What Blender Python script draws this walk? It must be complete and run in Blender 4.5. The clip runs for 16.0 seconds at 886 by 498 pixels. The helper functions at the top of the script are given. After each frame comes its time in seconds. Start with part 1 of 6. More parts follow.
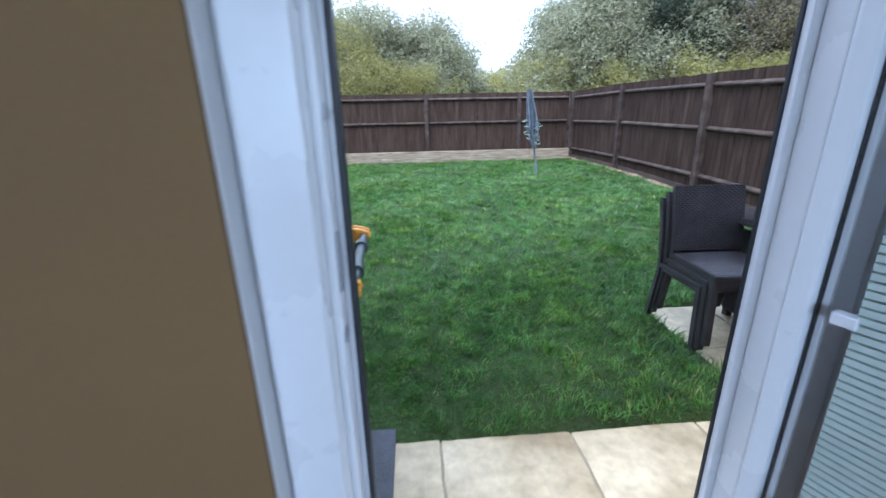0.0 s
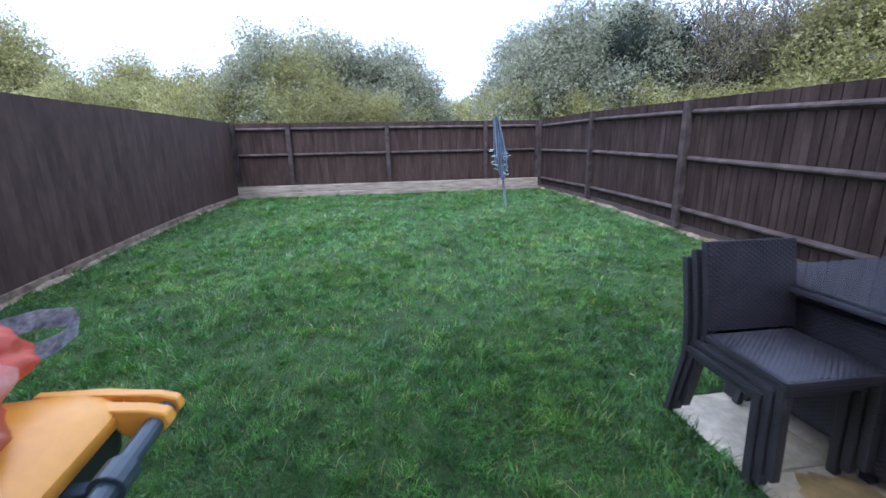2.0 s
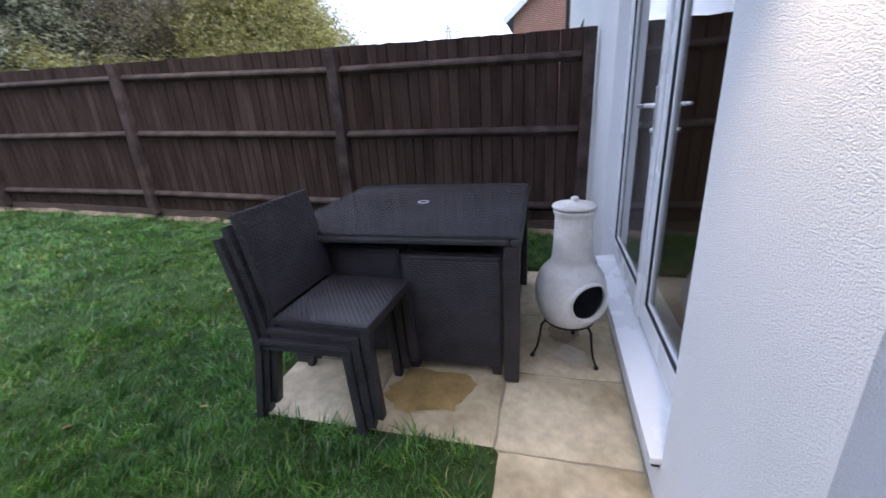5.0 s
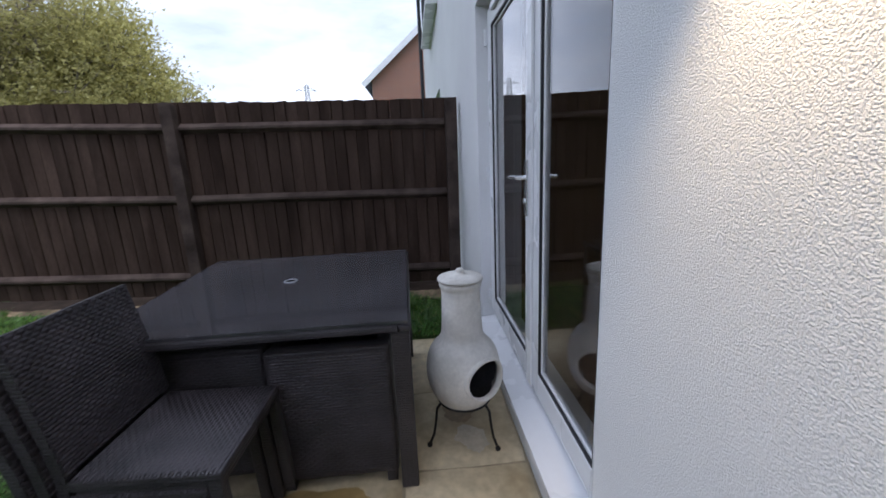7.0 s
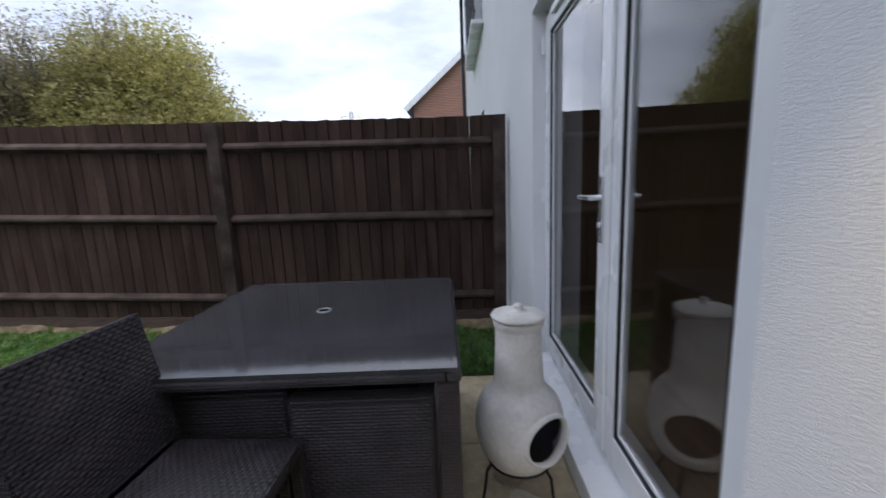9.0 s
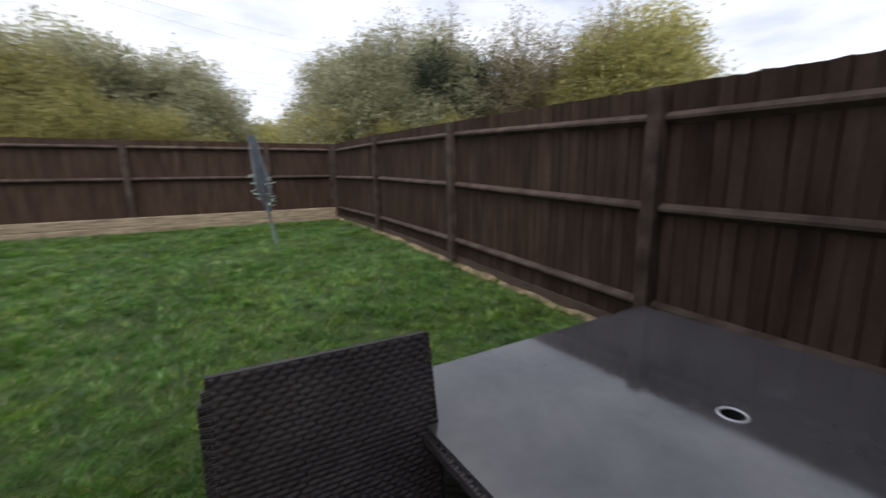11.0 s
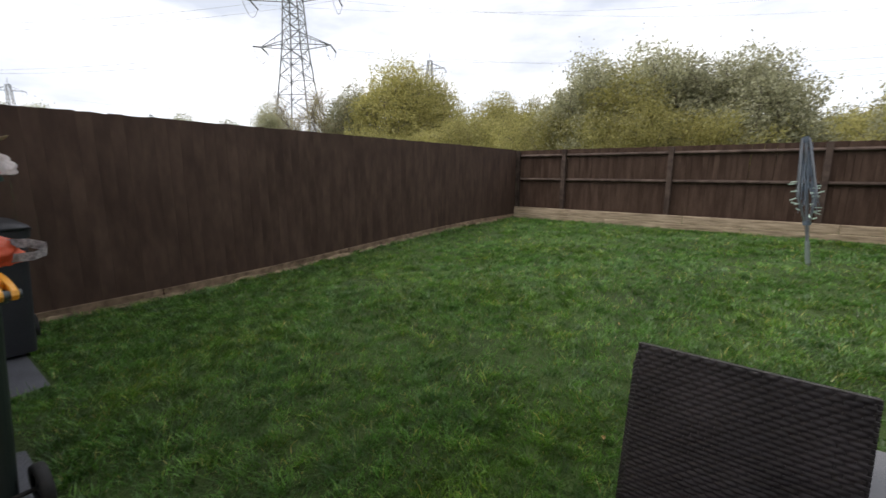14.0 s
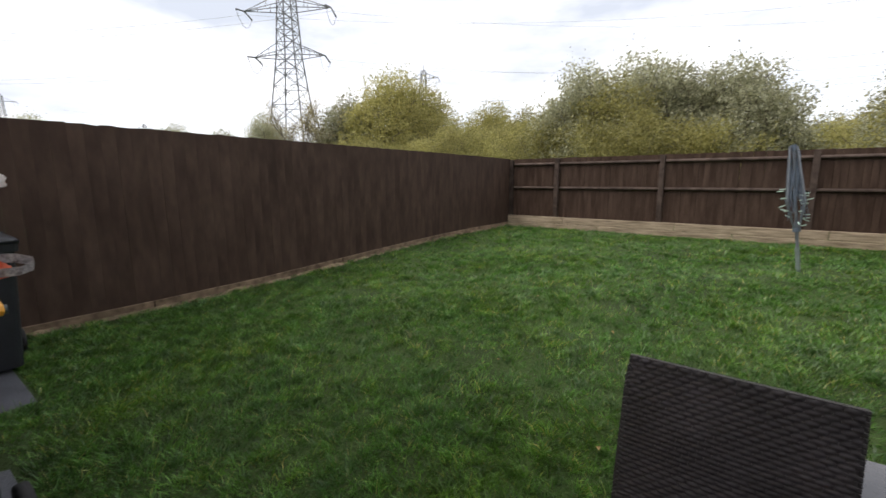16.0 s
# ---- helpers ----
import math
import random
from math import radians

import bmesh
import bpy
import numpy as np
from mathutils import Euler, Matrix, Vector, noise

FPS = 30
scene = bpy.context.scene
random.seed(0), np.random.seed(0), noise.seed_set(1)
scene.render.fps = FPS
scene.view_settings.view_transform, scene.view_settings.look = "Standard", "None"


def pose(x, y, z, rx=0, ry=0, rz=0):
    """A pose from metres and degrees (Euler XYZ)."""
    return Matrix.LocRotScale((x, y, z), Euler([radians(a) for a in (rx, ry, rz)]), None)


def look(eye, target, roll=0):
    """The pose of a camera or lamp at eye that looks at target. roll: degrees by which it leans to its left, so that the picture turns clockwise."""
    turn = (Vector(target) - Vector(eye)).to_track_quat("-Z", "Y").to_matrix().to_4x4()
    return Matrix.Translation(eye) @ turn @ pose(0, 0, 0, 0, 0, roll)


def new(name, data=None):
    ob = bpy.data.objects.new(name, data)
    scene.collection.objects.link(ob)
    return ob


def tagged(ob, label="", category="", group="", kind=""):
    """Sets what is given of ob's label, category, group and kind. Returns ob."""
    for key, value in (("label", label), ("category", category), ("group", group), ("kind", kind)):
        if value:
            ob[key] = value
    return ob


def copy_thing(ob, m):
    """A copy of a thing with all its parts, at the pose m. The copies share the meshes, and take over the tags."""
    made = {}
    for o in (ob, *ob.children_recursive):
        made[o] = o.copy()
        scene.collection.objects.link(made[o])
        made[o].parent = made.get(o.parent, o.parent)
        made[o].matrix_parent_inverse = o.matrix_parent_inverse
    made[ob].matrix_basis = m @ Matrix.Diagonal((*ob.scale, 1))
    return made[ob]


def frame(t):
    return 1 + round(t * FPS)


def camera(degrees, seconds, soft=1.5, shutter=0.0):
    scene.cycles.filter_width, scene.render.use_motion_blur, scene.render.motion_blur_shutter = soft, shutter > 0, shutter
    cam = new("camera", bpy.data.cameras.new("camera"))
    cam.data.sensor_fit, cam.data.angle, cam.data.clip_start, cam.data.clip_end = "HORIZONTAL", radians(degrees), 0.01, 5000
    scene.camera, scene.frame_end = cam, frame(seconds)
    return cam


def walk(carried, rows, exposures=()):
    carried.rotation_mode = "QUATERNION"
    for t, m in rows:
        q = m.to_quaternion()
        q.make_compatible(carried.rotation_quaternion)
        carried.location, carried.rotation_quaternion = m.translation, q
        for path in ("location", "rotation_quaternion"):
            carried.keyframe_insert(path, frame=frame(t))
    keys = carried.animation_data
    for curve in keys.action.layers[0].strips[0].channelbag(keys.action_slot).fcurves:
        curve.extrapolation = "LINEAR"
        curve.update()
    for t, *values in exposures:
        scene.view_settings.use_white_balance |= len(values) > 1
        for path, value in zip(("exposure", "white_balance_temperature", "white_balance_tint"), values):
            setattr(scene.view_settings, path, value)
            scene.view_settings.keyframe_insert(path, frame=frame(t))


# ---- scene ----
cam = camera(94.5, 16.0, shutter=0.4)
SKY = 0.1
EXPOSURES = [(0, 1.06, 5050, 11), (1.0, 0.98, 4900, 17), (2.5, 0.83, 4830, 20), (4.5, 0.58, 5300, 20), (7, 0.05, 5750, 15), (8, 0.0, 5750, 15), (10.5, -0.05, 6450, 14), (16, 0.08, 6800, 13)]
PATH = [
    (0, (0.127, -0.066, 1.385), (0.258, 1.834, 0.773), -1.2),
    (0.5, (0.237, 0.26, 1.389), (0.492, 2.153, 0.797), -1.5),
    (1, (0.295, 0.487, 1.404), (0.573, 2.385, 0.838), -1.3),
    (1.5, (0.319, 0.68, 1.41), (0.613, 2.584, 0.872), -1.2),
    (2, (0.321, 0.78, 1.4), (0.605, 2.698, 0.907), -1.2),
    (2.5, (0.394, 1.077, 1.316), (0.637, 3.02, 0.906), -1.5),
    (3, (0.505, 1.254, 1.336), (0.947, 3.175, 0.996), -1.4),
    (3.5, (0.584, 1.277, 1.303), (1.447, 3.02, 0.836), -1.4),
    (4, (0.598, 1.294, 1.301), (2.035, 2.592, 0.798), -2.0),
    (4.5, (0.547, 1.279, 1.287), (2.293, 2.076, 0.724), -2.8),
    (4.7, (0.542, 1.272, 1.287), (2.328, 1.922, 0.665), -3.1),
    (6.8, (0.733, 1.327, 1.335), (2.669, 1.275, 0.835), -2.4),
    (7, (0.766, 1.335, 1.347), (2.71, 1.215, 0.892), -2.6),
    (7.5, (0.812, 1.341, 1.339), (2.766, 1.123, 0.974), -2.7),
    (8, (0.828, 1.348, 1.34), (2.785, 1.112, 1.002), -2.5),
    (8.2, (0.832, 1.349, 1.336), (2.791, 1.129, 0.999), -2.4),
    (10.3, (1.631, 1.493, 1.314), (3.263, 2.599, 0.979), -1.8),
    (10.5, (1.708, 1.506, 1.318), (3.187, 2.808, 0.979), -1.4),
    (11, (1.81, 1.581, 1.312), (2.792, 3.284, 0.941), -0.7),
    (11.5, (1.887, 1.574, 1.359), (2.325, 3.491, 0.99), -0.9),
    (12, (1.948, 1.47, 1.388), (1.91, 3.436, 1.02), -0.4),
    (12.5, (1.974, 1.377, 1.396), (1.497, 3.291, 1.067), -0.0),
    (13, (1.971, 1.322, 1.394), (1.167, 3.125, 1.068), 0.1),
    (13.5, (1.966, 1.288, 1.383), (0.956, 2.983, 1.058), 0.1),
    (14, (1.96, 1.254, 1.39), (0.797, 2.84, 1.025), 0.3),
    (14.5, (1.956, 1.234, 1.388), (0.692, 2.741, 1.021), 0.3),
    (15, (1.951, 1.227, 1.386), (0.651, 2.703, 1.025), 0.2),
    (15.5, (1.952, 1.249, 1.39), (0.694, 2.765, 1.039), -0.0),
    (16, (1.968, 1.263, 1.404), (0.821, 2.869, 1.078), -0.0),
]
walk(cam, [(t, look(eye, target, roll)) for t, eye, target, roll in PATH], EXPOSURES)

# ---- world, sun, exposure ----
W = bpy.data.worlds.new("overcast_sky")
scene.world = W
W.use_nodes = True
wn, wl = W.node_tree.nodes, W.node_tree.links
wn.clear()
w_out, w_bg = wn.new("ShaderNodeOutputWorld"), wn.new("ShaderNodeBackground")
w_sky = wn.new("ShaderNodeTexSky")
w_sky.sky_type, w_sky.sun_disc = "NISHITA", False
w_sky.sun_elevation, w_sky.sun_rotation = radians(63), radians(214)
w_co, w_map = wn.new("ShaderNodeTexCoord"), wn.new("ShaderNodeMapping")
w_map.inputs["Scale"].default_value = (1.0, 1.0, 3.2)
w_n = wn.new("ShaderNodeTexNoise")
w_n.inputs["Scale"].default_value, w_n.inputs["Detail"].default_value, w_n.inputs["Roughness"].default_value = 1.9, 6, 0.55
w_ramp = wn.new("ShaderNodeValToRGB")
w_ramp.color_ramp.elements[0].position, w_ramp.color_ramp.elements[0].color = 0.37, (7.7, 8.6, 10.0, 1)
w_ramp.color_ramp.elements[1].position, w_ramp.color_ramp.elements[1].color = 0.64, (15.5, 15.9, 16.6, 1)
w_mix = wn.new("ShaderNodeMix")
w_mix.data_type, w_mix.inputs[0].default_value = "RGBA", 0.9
wl.new(w_co.outputs["Generated"], w_map.inputs["Vector"])
wl.new(w_map.outputs["Vector"], w_n.inputs["Vector"])
wl.new(w_n.outputs["Fac"], w_ramp.inputs["Fac"])
wl.new(w_sky.outputs["Color"], w_mix.inputs[6])
wl.new(w_ramp.outputs["Color"], w_mix.inputs[7])
wl.new(w_mix.outputs[2], w_bg.inputs["Color"])
w_bg.inputs["Strength"].default_value = SKY
wl.new(w_bg.outputs["Background"], w_out.inputs["Surface"])
sun = new("sun", bpy.data.lights.new("sun", "SUN"))
sun.data.energy, sun.data.angle, sun.data.color = 2.3, radians(40), (1.0, 0.97, 0.92)
sun.matrix_world = look((-6, -9, 22), (0, 0, 0))
# daylight through the room's far window
win = new("window_daylight", bpy.data.lights.new("window_daylight", "AREA"))
win.data.shape, win.data.size, win.data.size_y, win.data.energy, win.data.color = "RECTANGLE", 3.3, 1.25, 46, (0.76, 0.88, 1.0)
win.matrix_world = look((0.1, -3.8, 1.6), (0.1, 0.0, 1.5))
# warm down-light on the house wall
spot = new("wall_light_bulb", bpy.data.lights.new("wall_light_bulb", "SPOT"))
spot.data.energy, spot.data.color, spot.data.spot_size, spot.data.spot_blend, spot.data.shadow_soft_size = 36, (1.0, 0.72, 0.38), radians(82), 0.95, 0.03
spot.matrix_world = look((1.20, 0.985, 1.87), (1.20, 0.93, 0.0))


# ---- material helpers ----
def mat(name, base, rough=0.6, metal=0.0, spread=0.25, scale=6.0, fine=60.0, bump=0.15, dist=0.01, stretch=(1, 1, 1), per_object=0.0, tint=None, spec=0.5, island=0.0, coat=0.0, rough_var=0.1):
    """Base colour with variation at two scales, roughness variation and fine relief; all in metres of the object."""
    m = bpy.data.materials.new(name)
    m.use_nodes = True
    n, l = m.node_tree.nodes, m.node_tree.links
    b = n["Principled BSDF"]
    co, mp = n.new("ShaderNodeTexCoord"), n.new("ShaderNodeMapping")
    mp.inputs["Scale"].default_value = stretch
    vec = mp.outputs["Vector"]
    l.new(co.outputs["Object"], mp.inputs["Vector"])
    if per_object:
        info, add = n.new("ShaderNodeObjectInfo"), n.new("ShaderNodeVectorMath")
        add.operation = "MULTIPLY_ADD"
        add.inputs[1].default_value, add.inputs[0].default_value = (37.0, 19.0, 53.0), (0, 0, 0)
        l.new(info.outputs["Random"], add.inputs[0])
        l.new(mp.outputs["Vector"], add.inputs[2])
        vec = add.outputs[0]
    big, small = n.new("ShaderNodeTexNoise"), n.new("ShaderNodeTexNoise")
    big.inputs["Scale"].default_value, big.inputs["Detail"].default_value = scale, 5
    small.inputs["Scale"].default_value, small.inputs["Detail"].default_value = fine, 4
    l.new(vec, big.inputs["Vector"]), l.new(vec, small.inputs["Vector"])
    ramp = n.new("ShaderNodeValToRGB")
    lo = [max(0.0, c * (1 - spread)) for c in base]
    hi = [min(1.0, c * (1 + spread)) for c in (tint or base)]
    ramp.color_ramp.elements[0].position, ramp.color_ramp.elements[0].color = 0.3, (*lo, 1)
    ramp.color_ramp.elements[1].position, ramp.color_ramp.elements[1].color = 0.7, (*hi, 1)
    l.new(big.outputs["Fac"], ramp.inputs["Fac"])
    mx = n.new("ShaderNodeMix")
    mx.data_type, mx.blend_type, mx.inputs[0].default_value = "RGBA", "MULTIPLY", 1.0
    vr = n.new("ShaderNodeMapRange")
    vr.inputs["From Min"].default_value, vr.inputs["From Max"].default_value = 0.25, 0.75
    vr.inputs["To Min"].default_value, vr.inputs["To Max"].default_value = 1 - spread * 0.6, 1 + spread * 0.6
    l.new(small.outputs["Fac"], vr.inputs["Value"])
    l.new(ramp.outputs["Color"], mx.inputs[6]), l.new(vr.outputs["Result"], mx.inputs[7])
    col = mx.outputs[2]
    if per_object or island:
        src = n.new("ShaderNodeObjectInfo").outputs["Random"] if per_object else n.new("ShaderNodeNewGeometry").outputs["Random Per Island"]
        k = per_object or island
        r2, m2 = n.new("ShaderNodeMapRange"), n.new("ShaderNodeMix")
        r2.inputs["To Min"].default_value, r2.inputs["To Max"].default_value = 1 - k, 1 + k
        m2.data_type, m2.blend_type, m2.inputs[0].default_value = "RGBA", "MULTIPLY", 1.0
        l.new(src, r2.inputs["Value"])
        l.new(col, m2.inputs[6]), l.new(r2.outputs["Result"], m2.inputs[7])
        col = m2.outputs[2]
    l.new(col, b.inputs["Base Color"])
    rr = n.new("ShaderNodeMapRange")
    rr.inputs["To Min"].default_value, rr.inputs["To Max"].default_value = max(0.02, rough - rough_var), min(1.0, rough + rough_var)
    l.new(big.outputs["Fac"], rr.inputs["Value"]), l.new(rr.outputs["Result"], b.inputs["Roughness"])
    b.inputs["Metallic"].default_value, b.inputs["Specular IOR Level"].default_value = metal, spec
    b.inputs["Coat Weight"].default_value = coat
    if bump:
        bp = n.new("ShaderNodeBump")
        bp.inputs["Strength"].default_value, bp.inputs["Distance"].default_value = bump, dist
        l.new(small.outputs["Fac"], bp.inputs["Height"]), l.new(bp.outputs["Normal"], b.inputs["Normal"])
    return m


def glass(name, tint=(1, 1, 1), rough=0.0):
    m = bpy.data.materials.new(name)
    m.use_nodes = True
    n, l = m.node_tree.nodes, m.node_tree.links
    b = n["Principled BSDF"]
    b.inputs["Base Color"].default_value = (*tint, 1)
    b.inputs["Transmission Weight"].default_value, b.inputs["Roughness"].default_value, b.inputs["IOR"].default_value = 1.0, rough, 1.5
    return m


FENCE = mat("dark_stained_fence_wood", (0.043, 0.0262, 0.0192), 0.84, spread=0.3, scale=1.6, fine=22, bump=0.3, dist=0.004, stretch=(5, 5, 1), per_object=0.15, tint=(0.056, 0.037, 0.0285), spec=0.12)
# north fence: lighter copy of FENCE, its brighter lighting put into the colour
FENCE_N = mat("brown_stained_fence_wood_lit", (0.055, 0.032, 0.0225), 0.82, spread=0.3, scale=1.6, fine=20, bump=0.3, dist=0.004, stretch=(5, 5, 1), per_object=0.05, tint=(0.068, 0.044, 0.033), spec=0.15)
RAIL = mat("weathered_fence_rail", (0.047, 0.030, 0.023), 0.8, spread=0.35, scale=2.0, fine=35, bump=0.3, dist=0.005, stretch=(3, 3, 3), per_object=0.15, tint=(0.072, 0.052, 0.043), spec=0.25)
FENCE_L = mat("brown_stained_board_face", (0.060, 0.0325, 0.022), 0.72, spread=0.24, scale=1.7, fine=7, bump=0.3, dist=0.003, stretch=(2.6, 2.6, 1), per_object=0.03, tint=(0.074, 0.046, 0.033), spec=0.3)
SLEEPER = mat("pale_treated_timber", (0.30, 0.225, 0.145), 0.8, spread=0.3, scale=3, fine=45, bump=0.5, dist=0.006, stretch=(1, 8, 8), per_object=0.12, tint=(0.40, 0.315, 0.225))
FOOT = mat("bare_brown_gravel_board", (0.17, 0.108, 0.066), 0.88, spread=0.35, scale=2.2, fine=35, bump=0.4, dist=0.005, stretch=(5, 1, 5), per_object=0.15, tint=(0.25, 0.175, 0.115))
GRAVEL = mat("damp_gravel_board", (0.075, 0.05, 0.038), 0.85, spread=0.35, scale=4, fine=30, bump=0.5, dist=0.006, stretch=(1, 5, 5), per_object=0.15)
SAND = mat("sandy_bare_soil", (0.15, 0.105, 0.062), 0.95, spread=0.35, scale=7, fine=70, bump=0.9, dist=0.012, tint=(0.27, 0.20, 0.125))
RENDER = mat("white_roughcast_render", (0.83, 0.835, 0.845), 0.85, spread=0.04, scale=1.2, fine=150, bump=0.0, dist=0.005, spec=0.2)
rn, rl0 = RENDER.node_tree.nodes, RENDER.node_tree.links
r_co, r_vo, r_no, r_mix, r_bp = rn.new("ShaderNodeTexCoord"), rn.new("ShaderNodeTexVoronoi"), rn.new("ShaderNodeTexNoise"), rn.new("ShaderNodeMath"), rn.new("ShaderNodeBump")
r_vo.feature, r_vo.inputs["Scale"].default_value = "F1", 260
r_no.inputs["Scale"].default_value, r_no.inputs["Detail"].default_value, r_no.inputs["Roughness"].default_value = 350, 3, 0.6
r_mix.operation, r_mix.inputs[2].default_value = "MULTIPLY_ADD", 0.0
r_mix.inputs[1].default_value = -0.55
rl0.new(r_co.outputs["Object"], r_vo.inputs["Vector"]), rl0.new(r_co.outputs["Object"], r_no.inputs["Vector"])
rl0.new(r_vo.outputs["Distance"], r_mix.inputs[0]), rl0.new(r_no.outputs["Fac"], r_mix.inputs[2])
r_bp.inputs["Strength"].default_value, r_bp.inputs["Distance"].default_value = 0.9, 0.0025
rl0.new(r_mix.outputs[0], r_bp.inputs["Height"]), rl0.new(r_bp.outputs["Normal"], rn["Principled BSDF"].inputs["Normal"])
UPVC = mat("white_upvc", (0.80, 0.81, 0.83), 0.28, spread=0.02, scale=3, fine=30, bump=0.02, spec=0.5)
GASKET = mat("black_rubber_gasket", (0.015, 0.016, 0.02), 0.55, spread=0.2, bump=0.05)
CHROME = mat("polished_chrome", (0.80, 0.81, 0.83), 0.22, 0.75, spread=0.05, bump=0.0)
GLASS = glass("clear_window_glass")
PAINT_IN = mat("taupe_interior_paint", (0.20, 0.125, 0.05), 0.8, spread=0.06, scale=2, fine=120, bump=0.05)
CEIL = mat("white_ceiling_paint", (0.78, 0.77, 0.74), 0.85, spread=0.03, bump=0.03)
LAMINATE = mat("brown_laminate_floor", (0.24, 0.16, 0.10), 0.4, spread=0.25, scale=2, fine=25, stretch=(1, 8, 1), bump=0.05)
# turf under the blades: thatch colour, darkened to give the gaps their shade
LAWN = mat("lawn_turf", (0.034, 0.056, 0.013), 0.9, spread=0.35, scale=1.1, fine=45, bump=0.8, dist=0.03, tint=(0.040, 0.066, 0.018), spec=0.2)
FIELD = mat("rough_field", (0.05, 0.085, 0.025), 0.95, spread=0.4, scale=0.3, fine=5, bump=0.5, dist=0.1, spec=0.1)


# ---- mesh helpers ----
def box(bm, x0, y0, z0, x1, y1, z1, bev=0.0, m=None):
    v = bmesh.ops.create_cube(bm, size=1.0)["verts"]
    bmesh.ops.transform(bm, verts=v, matrix=Matrix.Translation(((x0 + x1) / 2, (y0 + y1) / 2, (z0 + z1) / 2)) @ Matrix.Diagonal((abs(x1 - x0), abs(y1 - y0), abs(z1 - z0), 1)))
    if bev:
        e = list({e for p in v for e in p.link_edges})
        r = bmesh.ops.bevel(bm, geom=e, offset=bev, segments=2, affect="EDGES", profile=0.6)
        v = list({p for f in r["faces"] for p in f.verts} | {p for p in v if p.is_valid})
    if m is not None:
        bmesh.ops.transform(bm, verts=v, matrix=m)
    return v


def rod(bm, a, b, r, r2=None, seg=10, cap=True):
    a, b = Vector(a), Vector(b)
    d = b - a
    q = d.to_track_quat("Z", "Y").to_matrix()
    u, w = q.col[0], q.col[1]
    r2 = r if r2 is None else r2
    cs = [(math.cos(2 * math.pi * i / seg), math.sin(2 * math.pi * i / seg)) for i in range(seg)]
    lo = [bm.verts.new(a + (u * c + w * s) * r) for c, s in cs]
    hi = [bm.verts.new(b + (u * c + w * s) * r2) for c, s in cs]
    for i in range(seg):
        bm.faces.new((lo[i], lo[(i + 1) % seg], hi[(i + 1) % seg], hi[i]))
    if cap:
        bm.faces.new(lo[::-1]), bm.faces.new(hi)
    return lo + hi


def lathe(bm, prof, seg=40, m=None):
    """A surface of revolution about z from (radius, height) pairs."""
    rings = []
    for r, z in prof:
        rings.append([bm.verts.new((r * math.cos(2 * math.pi * i / seg), r * math.sin(2 * math.pi * i / seg), z)) for i in range(seg)])
    for p, q in zip(rings, rings[1:]):
        for i in range(seg):
            bm.faces.new((p[i], p[(i + 1) % seg], q[(i + 1) % seg], q[i]))
    if m is not None:
        bmesh.ops.transform(bm, verts=[v for r in rings for v in r], matrix=m)
    return rings


def mesh_of(name, bm, material, smooth=False):
    bmesh.ops.recalc_face_normals(bm, faces=bm.faces)
    me = bpy.data.meshes.new(name)
    bm.to_mesh(me)
    bm.free()
    me.materials.append(material)
    if smooth:
        me.shade_smooth()
    return me


def part(name, bm, material, parent=None, label="", smooth=False):
    ob = new(name, mesh_of(name, bm, material, smooth))
    if parent is not None:
        ob.parent = parent
    if label:
        ob["label"] = label
    return ob


def piece(name, me, parent, m):
    ob = new(name, me)
    ob.parent, ob.matrix_basis = parent, m
    return ob


def thing(name, label, category, group="", kind="", at=(0, 0, 0), rz=0.0):
    ob = new(name)
    ob.empty_display_size = 0.1
    ob.matrix_basis = pose(*at, 0, 0, rz)
    return tagged(ob, label, category, group, kind)


def boxpart(name, dims, material, parent, bev=0.003, label=""):
    bm = bmesh.new()
    box(bm, *dims, bev)
    return part(name, bm, material, parent, label)


# ---- plan, in metres ----
XL, XR, YB = -3.15, 4.62, 11.62          # inner faces of the three fences
WY = 0.90                                 # outer face of the house wall
def lawn_z(x, y):
    s = min(1.0, max(0.0, (y - 3.0) / 6.5))
    return 0.012 + 0.19 * s * s * (3 - 2 * s) + 0.012 * noise.noise((x * 0.7, y * 0.7, 0.3))


# ---- ground outside, lawn, patio bed ----
bm = bmesh.new()
bmesh.ops.create_circle(bm, cap_ends=True, segments=64, radius=1500)
bmesh.ops.translate(bm, verts=bm.verts, vec=(0, 0, -0.06))
tagged(part("ground", bm, FIELD), "rough green field reaching to the horizon", "ground", kind="structure")

bm = bmesh.new()
NX, NY = 64, 84
def in_patio(x, y):
    return y < 1.45 or (1.79 < x < 3.62 and y < 2.60)
grid = {}
for i in range(NX + 1):
    for j in range(NY + 1):
        x, y = XL - 0.12 + i * (XR - XL + 0.3) / NX, 0.95 + j * (YB + 0.1 - 0.95) / NY
        z = lawn_z(x, y) - (0.07 if in_patio(x, y) else 0.0)
        grid[i, j] = bm.verts.new((x, y, z))
for i in range(NX):
    for j in range(NY):
        bm.faces.new((grid[i, j], grid[i + 1, j], grid[i + 1, j + 1], grid[i, j + 1]))
tagged(part("lawn", bm, LAWN, smooth=True), "mown green lawn turf sloping gently up to the rear fence", "lawn", kind="structure")

